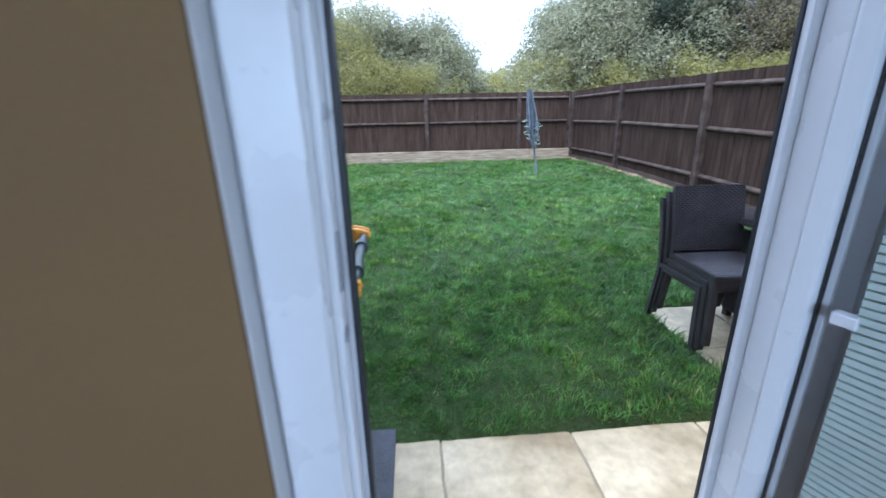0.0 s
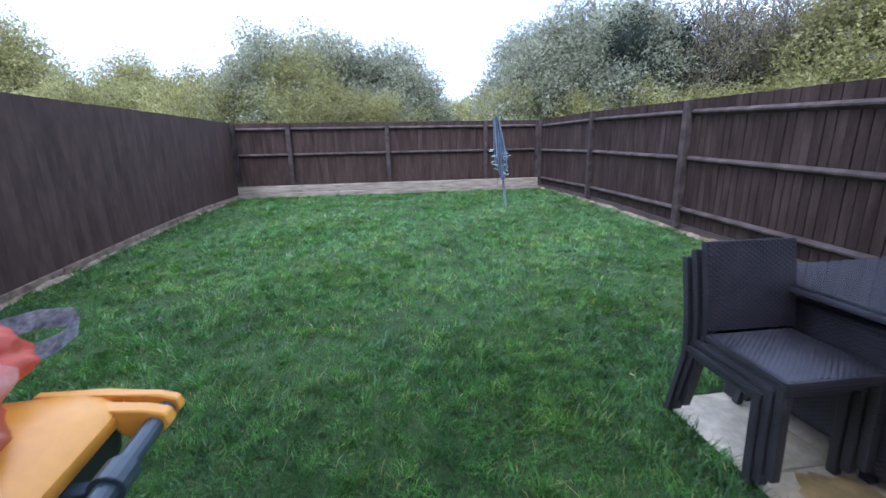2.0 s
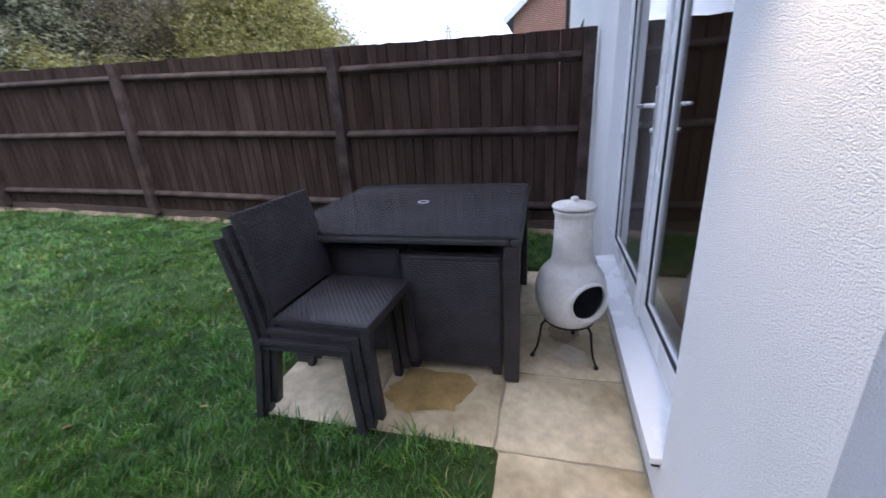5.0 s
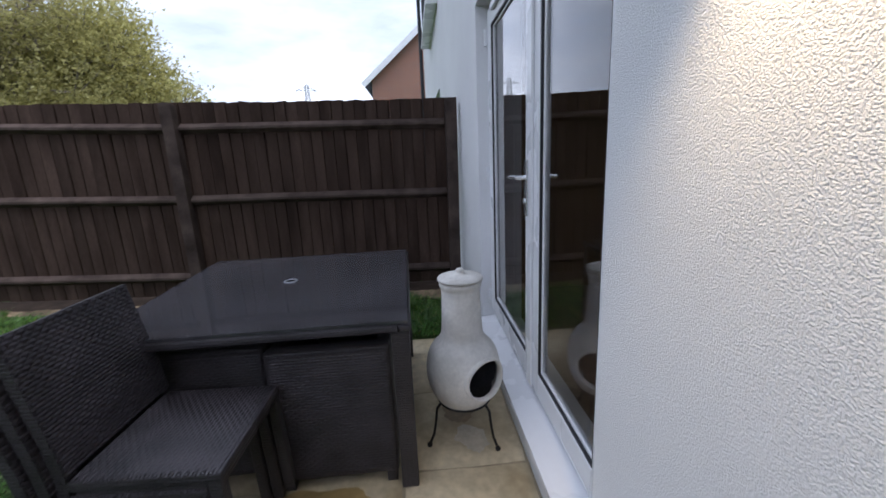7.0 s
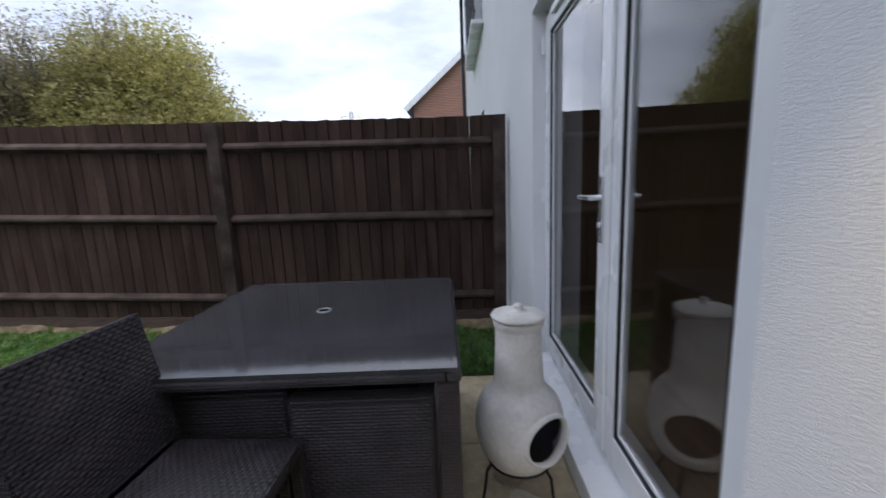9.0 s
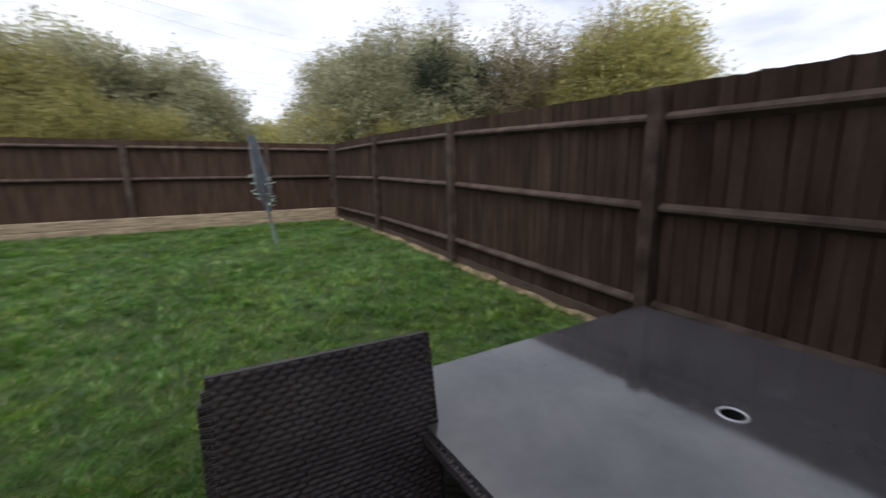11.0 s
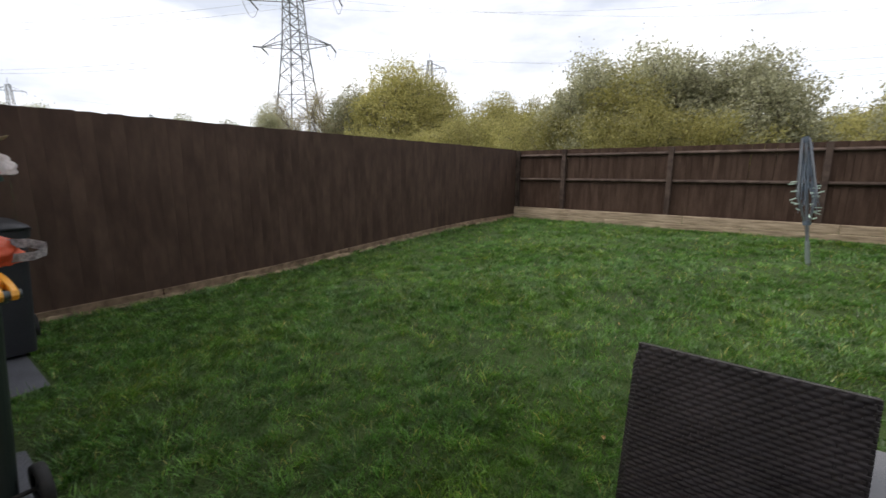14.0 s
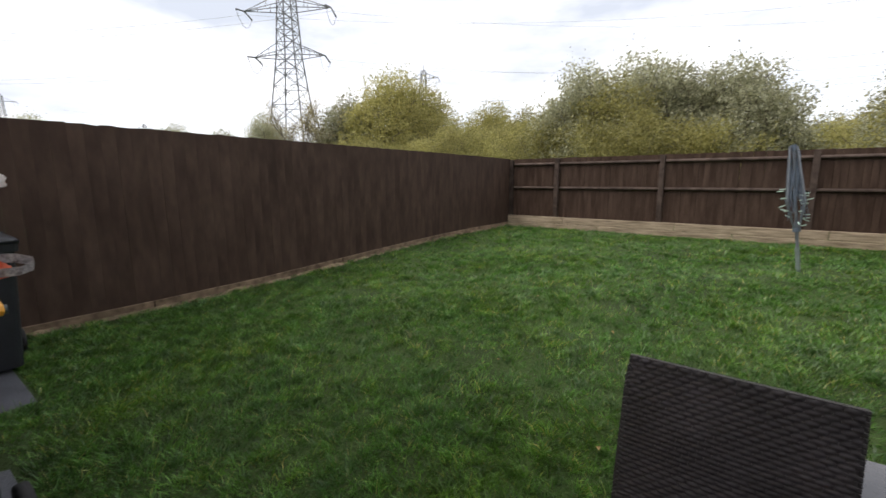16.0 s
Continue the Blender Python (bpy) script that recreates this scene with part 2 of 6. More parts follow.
# ---- house wall, with two real openings ----
DX0, DX1, DZ1 = -0.172, 1.06, 2.22         # back door opening
FX0, FX1, FZ0, FZ1 = 1.675, 3.53, 0.17, 2.22   # french door opening
HX0, HX1, HZ = -7.0, 12.5, 6.0
bm = bmesh.new()
for d in ((HX0, 0.6, -0.05, DX0, WY, HZ), (DX0, 0.6, DZ1, DX1, WY, HZ), (DX0, 0.6, -0.05, DX1, WY, 0.13), (DX1, 0.6, -0.05, FX0, WY, HZ),
          (FX0, 0.6, -0.05, FX1, WY, FZ0 - 0.02), (FX0, 0.6, FZ1, FX1, WY, HZ), (FX1, 0.6, -0.05, 6.9, WY, HZ),
          (6.9, 0.6, -0.05, 8.9, WY, 0.15), (6.9, 0.6, 2.25, 8.9, WY, 3.3), (6.9, 0.6, 5.2, 8.9, WY, HZ), (8.9, 0.6, -0.05, HX1, WY, HZ), (6.9, 0.6, 0.15, 6.92, 0.62, 2.25)):
    box(bm, *d)
bmesh.ops.remove_doubles(bm, verts=bm.verts, dist=0.0005)
house_wall = tagged(part("wall_house", bm, RENDER), "white roughcast rendered house wall", "wall", kind="structure")
bm = bmesh.new()
box(bm, HX0, -4.0, -0.05, HX0 + 0.3, 0.6, HZ), box(bm, HX1 - 0.3, -4.0, -0.05, HX1, 0.6, HZ)
for d in ((HX0 + 0.3, -1.6, -0.05, HZ), (1.8, HX1 - 0.3, -0.05, HZ), (-1.6, 1.8, -0.05, 0.95), (-1.6, 1.8, 2.25, HZ)):
    box(bm, d[0], -4.0, d[2], d[1], -3.75, d[3])
tagged(part("wall_house_rear", bm, RENDER), "white rendered outer walls of the house", "wall", kind="structure")
bm = bmesh.new()
for s in (-1, 1):
    y0, y1 = (1.25, -1.55) if s > 0 else (-4.35, -1.55)
    q = [bm.verts.new(p) for p in ((HX0 - 0.2, y0, HZ - 0.1), (HX1 + 0.2, y0, HZ - 0.1), (HX1 + 0.2, y1, HZ + 1.9), (HX0 - 0.2, y1, HZ + 1.9))]
    bm.faces.new(q)
bmesh.ops.solidify(bm, geom=list(bm.faces), thickness=0.12)
tagged(part("roof_house", bm, mat("grey_roof_tiles", (0.09, 0.09, 0.10), 0.8, spread=0.3, scale=4, fine=30, bump=0.5)), "grey tiled pitched house roof", "roof", kind="structure")

# room behind the doors
for nm, d, mt, lab in (("floor_room", (-3.0, -3.75, 0.05, 4.2, 0.6, 0.13), LAMINATE, "brown laminate floor of the room indoors"),
                       ("ceiling_room", (-3.0, -3.75, 2.5, 4.2, 0.6, 2.6), CEIL, "white painted ceiling of the room indoors"),
                       ("wall_room_west", (-3.1, -3.75, 0.13, -3.0, 0.6, 2.5), PAINT_IN, "taupe painted inner wall"),
                       # added partition: stops the window lamp from lighting the french-door room
                       ("wall_room_partition", (1.46, -3.75, 0.13, 1.54, 0.58, 2.5), PAINT_IN, "taupe partition wall added to keep the french-door room dark"),
                       ("wall_room_east", (4.2, -3.75, 0.13, 4.3, 0.6, 2.5), PAINT_IN, "taupe painted inner wall")):
    tagged(boxpart(nm, d, mt, None, 0), lab, nm.split("_")[0], kind="structure")
bm = bmesh.new()
for d in ((-3.0, 0.13, -1.6, 2.5), (1.8, 0.13, 4.2, 2.5), (-1.6, 0.13, 1.8, 0.95), (-1.6, 2.25, 1.8, 2.5)):
    box(bm, d[0], -3.745, d[1], d[2], -3.73, d[3])
tagged(part("wall_room_south", bm, PAINT_IN), "taupe painted inner wall round a window", "wall", kind="structure")
bm = bmesh.new()
for d in ((-3.0, 0.585, 0.13, DX0 - 0.004, 0.597, 2.5), (DX0, 0.585, DZ1, DX1, 0.597, 2.5), (DX1 + 0.004, 0.585, 0.13, FX0 - 0.004, 0.597, 2.5), (FX0, 0.585, FZ1, FX1, 0.597, 2.5), (FX1 + 0.004, 0.585, 0.13, 4.2, 0.597, 2.5)):
    box(bm, *d)
tagged(part("wall_room_north", bm, PAINT_IN), "taupe painted plaster beside the garden doors", "wall", kind="structure")

# ---- doors ----
def bead_frame(name, x0, x1, z0, z1, y, depth, w, material, parent, bev=0.006, bottom=True):
    """A rectangular upvc frame of four mitred-looking bars in the plane y."""
    bm = bmesh.new()
    box(bm, x0, y - depth, z0, x0 + w, y, z1, bev), box(bm, x1 - w, y - depth, z0, x1, y, z1, bev)
    box(bm, x0 + w, y - depth, z1 - w, x1 - w, y, z1, bev)
    if bottom:
        box(bm, x0 + w, y - depth, z0, x1 - w, y, z0 + w, bev)
    return part(name, bm, material, parent)


def lever_handle(x, y, z, parent, way=1):
    bm = bmesh.new()
    box(bm, x - 0.016, y, z - 0.12, x + 0.016, y + 0.010, z + 0.12, 0.004)
    rod(bm, (x, y + 0.008, z + 0.045), (x, y + 0.05, z + 0.045), 0.010)
    rod(bm, (x, y + 0.045, z + 0.045), (x + way * 0.115, y + 0.05, z + 0.043), 0.009, 0.008)
    rod(bm, (x, y + 0.006, z - 0.055), (x, y + 0.018, z - 0.055), 0.011)
    return part("door_handle", bm, CHROME, parent, "polished chrome lever handle", smooth=False)


def leaf(parent, x0, x1, z0, z1, y, w=0.085):
    """One glazed leaf: sash, gasket, bead, pane."""
    sash = bead_frame("sash", x0, x1, z0, z1, y, 0.06, w, UPVC, parent, 0.008)
    bead_frame("gasket", x0 + w - 0.002, x1 - w + 0.002, z0 + w - 0.002, z1 - w + 0.002, y - 0.004, 0.03, 0.011, GASKET, sash, 0.002)
    bead_frame("glazing_bead", x0 + w + 0.007, x1 - w - 0.007, z0 + w + 0.007, z1 - w - 0.007, y - 0.014, 0.018, 0.014, UPVC, sash, 0.004)
    bm = bmesh.new()
    box(bm, x0 + w + 0.003, y - 0.036, z0 + w + 0.003, x1 - w - 0.003, y - 0.022, z1 - w - 0.003)
    pane = part("pane", bm, GLASS, parent)
    pane.visible_shadow = False
    return sash


fd = thing("door_french", "white upvc glazed french doors, closed, in the rendered wall", "door", kind="structure")
YF = 0.825
bead_frame("door_frame", FX0 + 0.004, FX1 - 0.004, FZ0 + 0.03, FZ1 - 0.004, YF - 0.012, 0.07, 0.072, UPVC, fd, 0.006)
FM = 2.50
leaf(fd, FX0 + 0.05, FM - 0.003, FZ0 + 0.095, FZ1 - 0.05, YF + 0.012, 0.098)
leaf(fd, FM + 0.003, FX1 - 0.05, FZ0 + 0.095, FZ1 - 0.05, YF + 0.012, 0.098)
bm = bmesh.new()
box(bm, FM - 0.035, YF + 0.012, FZ0 + 0.09, FM + 0.03, YF + 0.026, FZ1 - 0.06, 0.006)
part("meeting_stile", bm, UPVC, fd)
lever_handle(FM + 0.012, YF + 0.027, 1.185, fd, 1)
for z in (0.36, 1.20, 2.02):
    for x in (FX1 - 0.052, FX0 + 0.052):
        bm = bmesh.new()
        rod(bm, (x, YF + 0.022, z - 0.045), (x, YF + 0.022, z + 0.045), 0.013, seg=12)
        box(bm, x - 0.02, YF + 0.01, z - 0.03, x + 0.02, YF + 0.018, z + 0.03, 0.003)
        part("hinge", bm, UPVC, fd, smooth=False)
bm = bmesh.new()
box(bm, 2.72, YF + 0.012, 2.115, 3.28, YF + 0.032, 2.15, 0.005)
part("trickle_vent", bm, UPVC, fd)
bm = bmesh.new()
v = box(bm, FX0 + 0.002, YF - 0.08, FZ0 - 0.016, FX1 - 0.002, WY + 0.035, FZ0 + 0.028, 0.005)
for p in bm.verts:
    if p.co.y > WY - 0.02 and p.co.z > FZ0:
        p.co.z -= 0.018
part("sill", bm, UPVC, fd, "white sloping upvc door sill")
# black strip drawn in for the shadowed gap under the sill's front edge
bm = bmesh.new()
box(bm, FX0 + 0.002, WY + 0.003, FZ0 - 0.024, FX1 - 0.002, WY + 0.028, FZ0 - 0.017)
part("sill_shadow_gap", bm, GASKET, fd)

# back door, open inwards
bd = thing("door_back", "white upvc glazed back door, standing open inwards", "door", kind="structure")
bm = bmesh.new()
for sx, x in ((1, DX0 + 0.004), (-1, DX1 - 0.004)):
    w1, w2, w3 = (0.115, 0.132, 0.148) if sx > 0 else (0.075, 0.095, 0.118)
    box(bm, x, 0.66, 0.13, x + sx * w1, 0.73, DZ1 - 0.004, 0.006)
    box(bm, x, 0.73, 0.13, x + sx * w2, 0.80, DZ1 - 0.004, 0.006)
    box(bm, x, 0.80, 0.13, x + sx * w3, 0.83, DZ1 - 0.004, 0.006)
box(bm, DX0 + 0.08, 0.66, DZ1 - 0.075, DX1 - 0.08, 0.84, DZ1 - 0.004, 0.006)
part("door_frame", bm, UPVC, bd)
bm = bmesh.new()
for x, ya in ((DX0 + 0.155, 0.792), (DX1 - 0.120, 0.817)):
    box(bm, x - 0.007, ya, 0.18, x + 0.006, 0.827, DZ1 - 0.06, 0.002)
part("gasket", bm, GASKET, bd)
for z, h in ((1.40, 0.03), (1.10, 0.13), (0.93, 0.03)):
    bm = bmesh.new()
    box(bm, DX0 + 0.135, 0.745, z - h / 2, DX0 + 0.139, 0.775, z + h / 2, 0.001)
    box(bm, DX0 + 0.1395, 0.752, z - h * 0.3, DX0 + 0.1415, 0.768, z + h * 0.3)
    part("strike_plate", bm, mat("dull_steel", (0.42, 0.43, 0.46), 0.45, 0.7, spread=0.2, bump=0.05), bd, "dull steel strike plate")
bm = bmesh.new()
box(bm, DX0 + 0.165, 0.62, 0.132, DX1 - 0.1, 0.90, 0.165, 0.008)
part("threshold", bm, UPVC, bd, "white upvc door threshold")
door_leaf = new("door_leaf")
door_leaf.parent = bd
door_leaf.matrix_basis = pose(DX1 - 0.10, 0.70, 0, 0, 0, -68)
leaf(door_leaf, 0.0, 0.86, 0.18, 2.14, 0.0, 0.045)
bm = bmesh.new()
for k in range(96):
    box(bm, 0.12, -0.066, 0.32 + k * 0.0175, 0.745, -0.052, 0.333 + k * 0.0175, 0, )
for z in (0.30, 2.0):
    box(bm, 0.115, -0.07, z - 0.01, 0.75, -0.048, z + 0.008)
bl = part("venetian_blind", bm, mat("pale_green_blind", (0.50, 0.58, 0.53), 0.45, spread=0.05, bump=0.02), bd, "pale grey-green venetian blind clipped to the glass")
bl.matrix_basis = door_leaf.matrix_basis
bm = bmesh.new()
for x in (0.105, 0.755):
    for z in (0.5, 1.0, 1.6):
        box(bm, x - 0.02, -0.075, z - 0.012, x + 0.02, -0.046, z + 0.012, 0.003)
ob = part("blind_bracket", bm, UPVC, bd)
ob.matrix_basis = door_leaf.matrix_basis

# ---- fences: posts, rails and feather-edged boards ----
def board_mesh(h, w, seed, gap=0.0):
    """A fence board with an uneven sawn top; with a gap it carries a set-back lip that closes the joint to the next board."""
    r = random.Random(seed)
    bm = bmesh.new()
    jy = 0.002 if gap else 0.0004
    cut = [r.uniform(-0.006, 0.006) for _ in range(2)]
    if gap:
        f, t = w * (1 - gap), r.uniform(0.0, 0.003)
        prof = [(0, 0), (f * 0.98, t), (f, t + 0.002), (f, 0.0205), (w * 1.06, 0.0205), (w * 1.06, 0.0245), (0, 0.0245)]
    else:
        prof = [(0, 0), (w, 0), (w, 0.012), (0, 0.012)]
    n = len(prof)
    lo = [bm.verts.new((x, y, 0)) for x, y in prof]
    dx, dy = r.uniform(-0.002, 0.002), r.uniform(-jy, jy)
    mid = [bm.verts.new((v.co.x + dx, v.co.y + dy, h * 0.5)) for v in lo]
    hi = [bm.verts.new((v.co.x, v.co.y, h + (cut[0] if v.co.x < w / 2 else cut[1]))) for v in lo]
    for a, b in ((lo, mid), (mid, hi)):
        for i in range(n):
            bm.faces.new((a[i], a[(i + 1) % n], b[(i + 1) % n], b[i]))
    bm.faces.new(lo[::-1]), bm.faces.new(hi)
    return bm


def arris(length, s=0.085):
    """A three-sided rail, flat side to the boards, along +x."""
    bm = bmesh.new()
    a = [bm.verts.new(p) for p in ((0, 0, 0), (0, 0, s), (0, -s * 0.55, s * 0.62), (0, -s * 0.55, s * 0.38))]
    b = [bm.verts.new((length, v.co.y, v.co.z)) for v in a]
    for i in range(4):
        bm.faces.new((a[i], a[(i + 1) % 4], b[(i + 1) % 4], b[i]))
    bm.faces.new(a[::-1]), bm.faces.new(b)
    return bm


def post_mesh(h, s=0.1):
    bm = bmesh.new()
    box(bm, -s / 2, -s / 2, 0, s / 2, s / 2, h, 0.006)
    for v in bm.verts:
        if v.co.z > h * 0.9:
            v.co.z -= 0.02 if v.co.y > 0 else 0.0
    return bm


def fence(name, label, run, origin, rz, top, base, posts, rails, face=False, material=None, step=0.1, drop=lambda x: 0.0, gap=0.10):
    """A close-board fence along its own +x. top, base: heights as functions of the run; boards lie behind the rails (+y)."""
    f = thing(name, label, "fence", "garden fences", at=(*origin, 0), rz=rz)
    bmat = material or FENCE
    meshes = {}
    n = int(run / step)
    rnd = random.Random(len(name))
    for i in range(n):
        x = i * step
        h = round((top(x) - base(x)) / 0.02) * 0.02
        key = (h, i % 10)
        if key not in meshes:
            meshes[key] = mesh_of("board", board_mesh(h, step * (0.994 if face else 1.0), i % 10 + 7, 0.0 if face else gap), bmat)
        piece("board", meshes[key], f, pose(x, rnd.uniform(0, 0.0012) if face else rnd.uniform(0, 0.004), top(x) - h + rnd.uniform(-0.004, 0.004), 0, 0 if face else rnd.uniform(-0.25, 0.25), 0))
    for x in posts:
        h = top(x) - base(x) + 0.03
        ob = part("post", post_mesh(h), RAIL, f)
        ob.matrix_basis = pose(x, -0.045 if not face else 0.075, base(x) - 0.04, 0, rnd.uniform(-0.5, 0.5), 0)
    ends = list(posts)
    for a, b in zip(ends, ends[1:]):
        for dz in rails:
            ob = part("rail", arris(b - a - 0.1), RAIL, f)
            za, zb = top(a) - dz - drop(a), top(b) - dz - drop(b)
            ob.matrix_basis = pose(a + 0.05, -0.002 if not face else 0.075, za, 0, -math.degrees(math.atan2(zb - za, b - a)), 0)
    return f


rt = lambda y: 1.83 + 0.165 * min(1.0, max(0.0, (y - 1.6) / 7.5))
rb_ = lambda y: lawn_z(XR, y) + 0.115
# the east fence runs from the rear corner to the house: its own +x is -y of the garden
fr = fence("fence_east", "dark brown stained close-board fence showing its posts and rails", YB - 0.97, (XR, YB, ), -90,
           lambda s: rt(YB - s), lambda s: rb_(YB - s), [0.12, YB - 8.78, YB - 6.13, YB - 3.38, YB - 0.99], (0.21, 0.83, 1.55), drop=lambda s: 0.05 * min(1.0, max(0.0, (s - YB + 6.13) / 2.75)))
fb = fence("fence_north", "dark brown stained close-board fence above pale timber sleepers", XR - XL, (XL, YB), 0,
           lambda s: 1.99, lambda s: 0.46, [0.06, 1.32, 3.71, 6.25, XR - XL - 0.1], (0.19, 0.80), material=FENCE_N, gap=0.018)
lt = lambda y: 1.94 + 0.06 * min(1.0, max(0.0, (y - 2) / 8))
lb_ = lambda y: lawn_z(XL, y) + 0.06
fl = fence("fence_west", "dark brown fence of flush vertical boards, smooth side to the garden", YB - 0.3, (XL, 0.3), 90,
           lambda s: lt(0.3 + s), lambda s: lb_(0.3 + s), [0.3, 3.0, 5.7, 8.4, 11.0], (0.3, 0.95, 1.6), face=True, material=FENCE_L, step=0.125)
for f, run, x0, gb, out, high, gm, lab in ((fr, YB - 0.97, 0.17, lambda s: rb_(YB - s), 0.004, 0.0, GRAVEL, "damp dark gravel board under the fence"),
                                          (fl, YB - 0.3, 0.0, lambda s: lb_(0.3 + s), 0.022, 0.035, FOOT, "bare brown timber gravel board under the fence")):
    a = x0
    while a < run - 0.1:
        b = min(a + 2.66, run)
        bm = bmesh.new()
        box(bm, a, -out, -0.08, b - 0.012, 0.022, 0.0, 0.004)
        bmesh.ops.bisect_plane(bm, geom=bm.verts[:] + bm.edges[:] + bm.faces[:], plane_co=((a + b) / 2, 0, 0), plane_no=(1, 0, 0))
        for v in bm.verts:
            if v.co.z > -0.02:
                v.co.z += gb(v.co.x) + 0.006 + high + 0.006 * noise.noise((v.co.x * 3, 0, 7))
        part("gravel_board", bm, gm, f, lab)
        a = b
# bare sandy soil where the turf stops short of the side fences
for nm, fx, sg in (("soil_strip_east", XR - 0.003, -1), ("soil_strip_west", XL + 0.025, 1)):
    bm = bmesh.new()
    rows = []
    for k in range(260):
        y = 0.98 + k * (YB - 0.2 - 0.98) / 259
        wd = (0.05 if sg < 0 else 0.02) + 0.06 * noise.noise((y * 2.3, sg, 1)) + 0.03 * noise.noise((y * 9, sg, 4))
        zz = lawn_z(fx, y)
        lift = 0.018 + 0.03 * noise.noise((y * 2.7, 3, sg)) + 0.012 * noise.noise((y * 19, 5, sg))
        rows.append([bm.verts.new((fx, y, zz + lift + 0.02)), bm.verts.new((fx + sg * wd * 0.5, y, zz + lift)), bm.verts.new((fx + sg * wd, y, zz + 0.012)), bm.verts.new((fx + sg * (wd + 0.03), y, zz - 0.02))])
    for a, b in zip(rows, rows[1:]):
        for i in range(3):
            bm.faces.new((a[i], a[i + 1], b[i + 1], b[i]))
    tagged(part(nm, bm, SAND, smooth=True), "bare sandy soil along the fence foot", "soil", kind="structure")
# pale sleepers along the rear fence
for k, (z0, z1, cuts) in enumerate(((0.12, 0.325, (-0.72, 1.95)), (0.33, 0.50, (-1.6, 0.9, 3.4)))):
    xs = [XL + 0.02, *cuts, XR - 0.02]
    for a, b in zip(xs, xs[1:]):
        bm = bmesh.new()
        box(bm, a + 0.004, YB - 0.17 + 0.01 * k, z0, b - 0.004, YB - 0.102, z1, 0.012)
        tagged(part("timber_sleeper", bm, SLEEPER), "pale treated timber sleeper edging the lawn", "sleeper", "sleepers along the fence")

# ---- patio: sandstone slabs with recessed joints ----
STONE = mat("buff_sandstone", (0.45, 0.35, 0.195), 0.62, spread=0.32, scale=2.3, fine=22, bump=0.25, dist=0.006, per_object=0.12, tint=(0.56, 0.48, 0.33), spec=0.35, rough_var=0.18)
JOINT = mat("sandy_joint_mortar", (0.33, 0.28, 0.19), 0.9, spread=0.2, fine=80, bump=0.3)
patio = thing("patio", "buff sandstone slab patio with damp stains", "patio", kind="structure")
bm = bmesh.new()
box(bm, -3.1, 0.9, -0.06, 1.79, 1.455, -0.008), box(bm, 1.79, 0.9, -0.06, 3.62, 2.615, -0.008)
part("joint_bed", bm, JOINT, patio)
rs = random.Random(4)
def slab(x0, y0, x1, y1):
    bm = bmesh.new()
    nx, ny = max(3, int((x1 - x0) / 0.07)), max(3, int((y1 - y0) / 0.07))
    g = 0.006
    vs = [[bm.verts.new((x0 + g + (x1 - x0 - 2 * g) * i / nx + (rs.uniform(-0.004, 0.004) if i in (0, nx) else 0), y0 + g + (y1 - y0 - 2 * g) * j / ny + (rs.uniform(-0.004, 0.004) if j in (0, ny) else 0),
           0.0 + 0.0035 * noise.noise(((x0 + i * 0.07) * 9, (y0 + j * 0.07) * 9, 2)) - (0.005 if i in (0, nx) or j in (0, ny) else 0))) for j in range(ny + 1)] for i in range(nx + 1)]
    for i in range(nx):
        for j in range(ny):
            bm.faces.new((vs[i][j], vs[i + 1][j], vs[i + 1][j + 1], vs[i][j + 1]))
    e = [e for e in bm.edges if e.is_boundary]
    r = bmesh.ops.extrude_edge_only(bm, edges=e)
    for v in r["geom"]:
        if isinstance(v, bmesh.types.BMVert):
            v.co.z = -0.03
    part("slab", bm, STONE, patio)
x = -3.1
while x < 1.77:
    w = rs.choice((0.6, 0.6, 0.45, 0.9)) if x < 0.9 else 1.79 - x
    w = min(w, 1.79 - x)
    slab(x, 0.905, x + w, 1.455)
    x += w
for row, (y0, y1) in enumerate(((0.905, 1.455), (1.455, 2.03), (2.03, 2.615))):
    xs = ((1.79, 2.30, 2.90, 3.62), (1.79, 2.40, 3.00, 3.62), (1.79, 2.25, 3.15, 3.62))[row]
    for a, b in zip(xs, xs[1:]):
        slab(a, y0, b, y1)

# damp and ash marks on the slabs
def stain(name, cx, cy, rx, ry, rz, material, label, seed):
    bm = bmesh.new()
    N = 40
    c = bm.verts.new((cx, cy, 0.0062))
    ring = []
    for i in range(N):
        a = 2 * math.pi * i / N
        k = 1 + 0.5 * noise.noise((math.cos(a) * 1.3 + seed, math.sin(a) * 1.3, seed)) + 0.18 * noise.noise((math.cos(a) * 4, math.sin(a) * 6, seed))
        x, y = rx * k * math.cos(a), ry * k * math.sin(a)
        ca, sa = math.cos(radians(rz)), math.sin(radians(rz))
        ring.append(bm.verts.new((cx + x * ca - y * sa, cy + x * sa + y * ca, 0.0048)))
    for i in range(N):
        bm.faces.new((c, ring[i], ring[(i + 1) % N]))
    ob = part(name, bm, material, patio, label)
    return ob
stain("damp_stain", 2.10, 1.81, 0.165, 0.20, 8, mat("ochre_damp_stone", (0.34, 0.235, 0.095), 0.35, spread=0.25, scale=8, fine=40, bump=0.2, dist=0.003), "ochre damp patch on the slab", 3)
stain("ash_mark", 2.47, 1.13, 0.10, 0.07, 30, mat("pale_ash_dust", (0.47, 0.42, 0.33), 0.9, spread=0.15, scale=12), "pale ash dust under the chiminea", 8)
stain("damp_stain", 2.72, 1.16, 0.10, 0.12, 70, mat("brown_damp_stone", (0.20, 0.14, 0.07), 0.45, spread=0.3, scale=9, fine=40), "brown damp mark on the slab", 12)

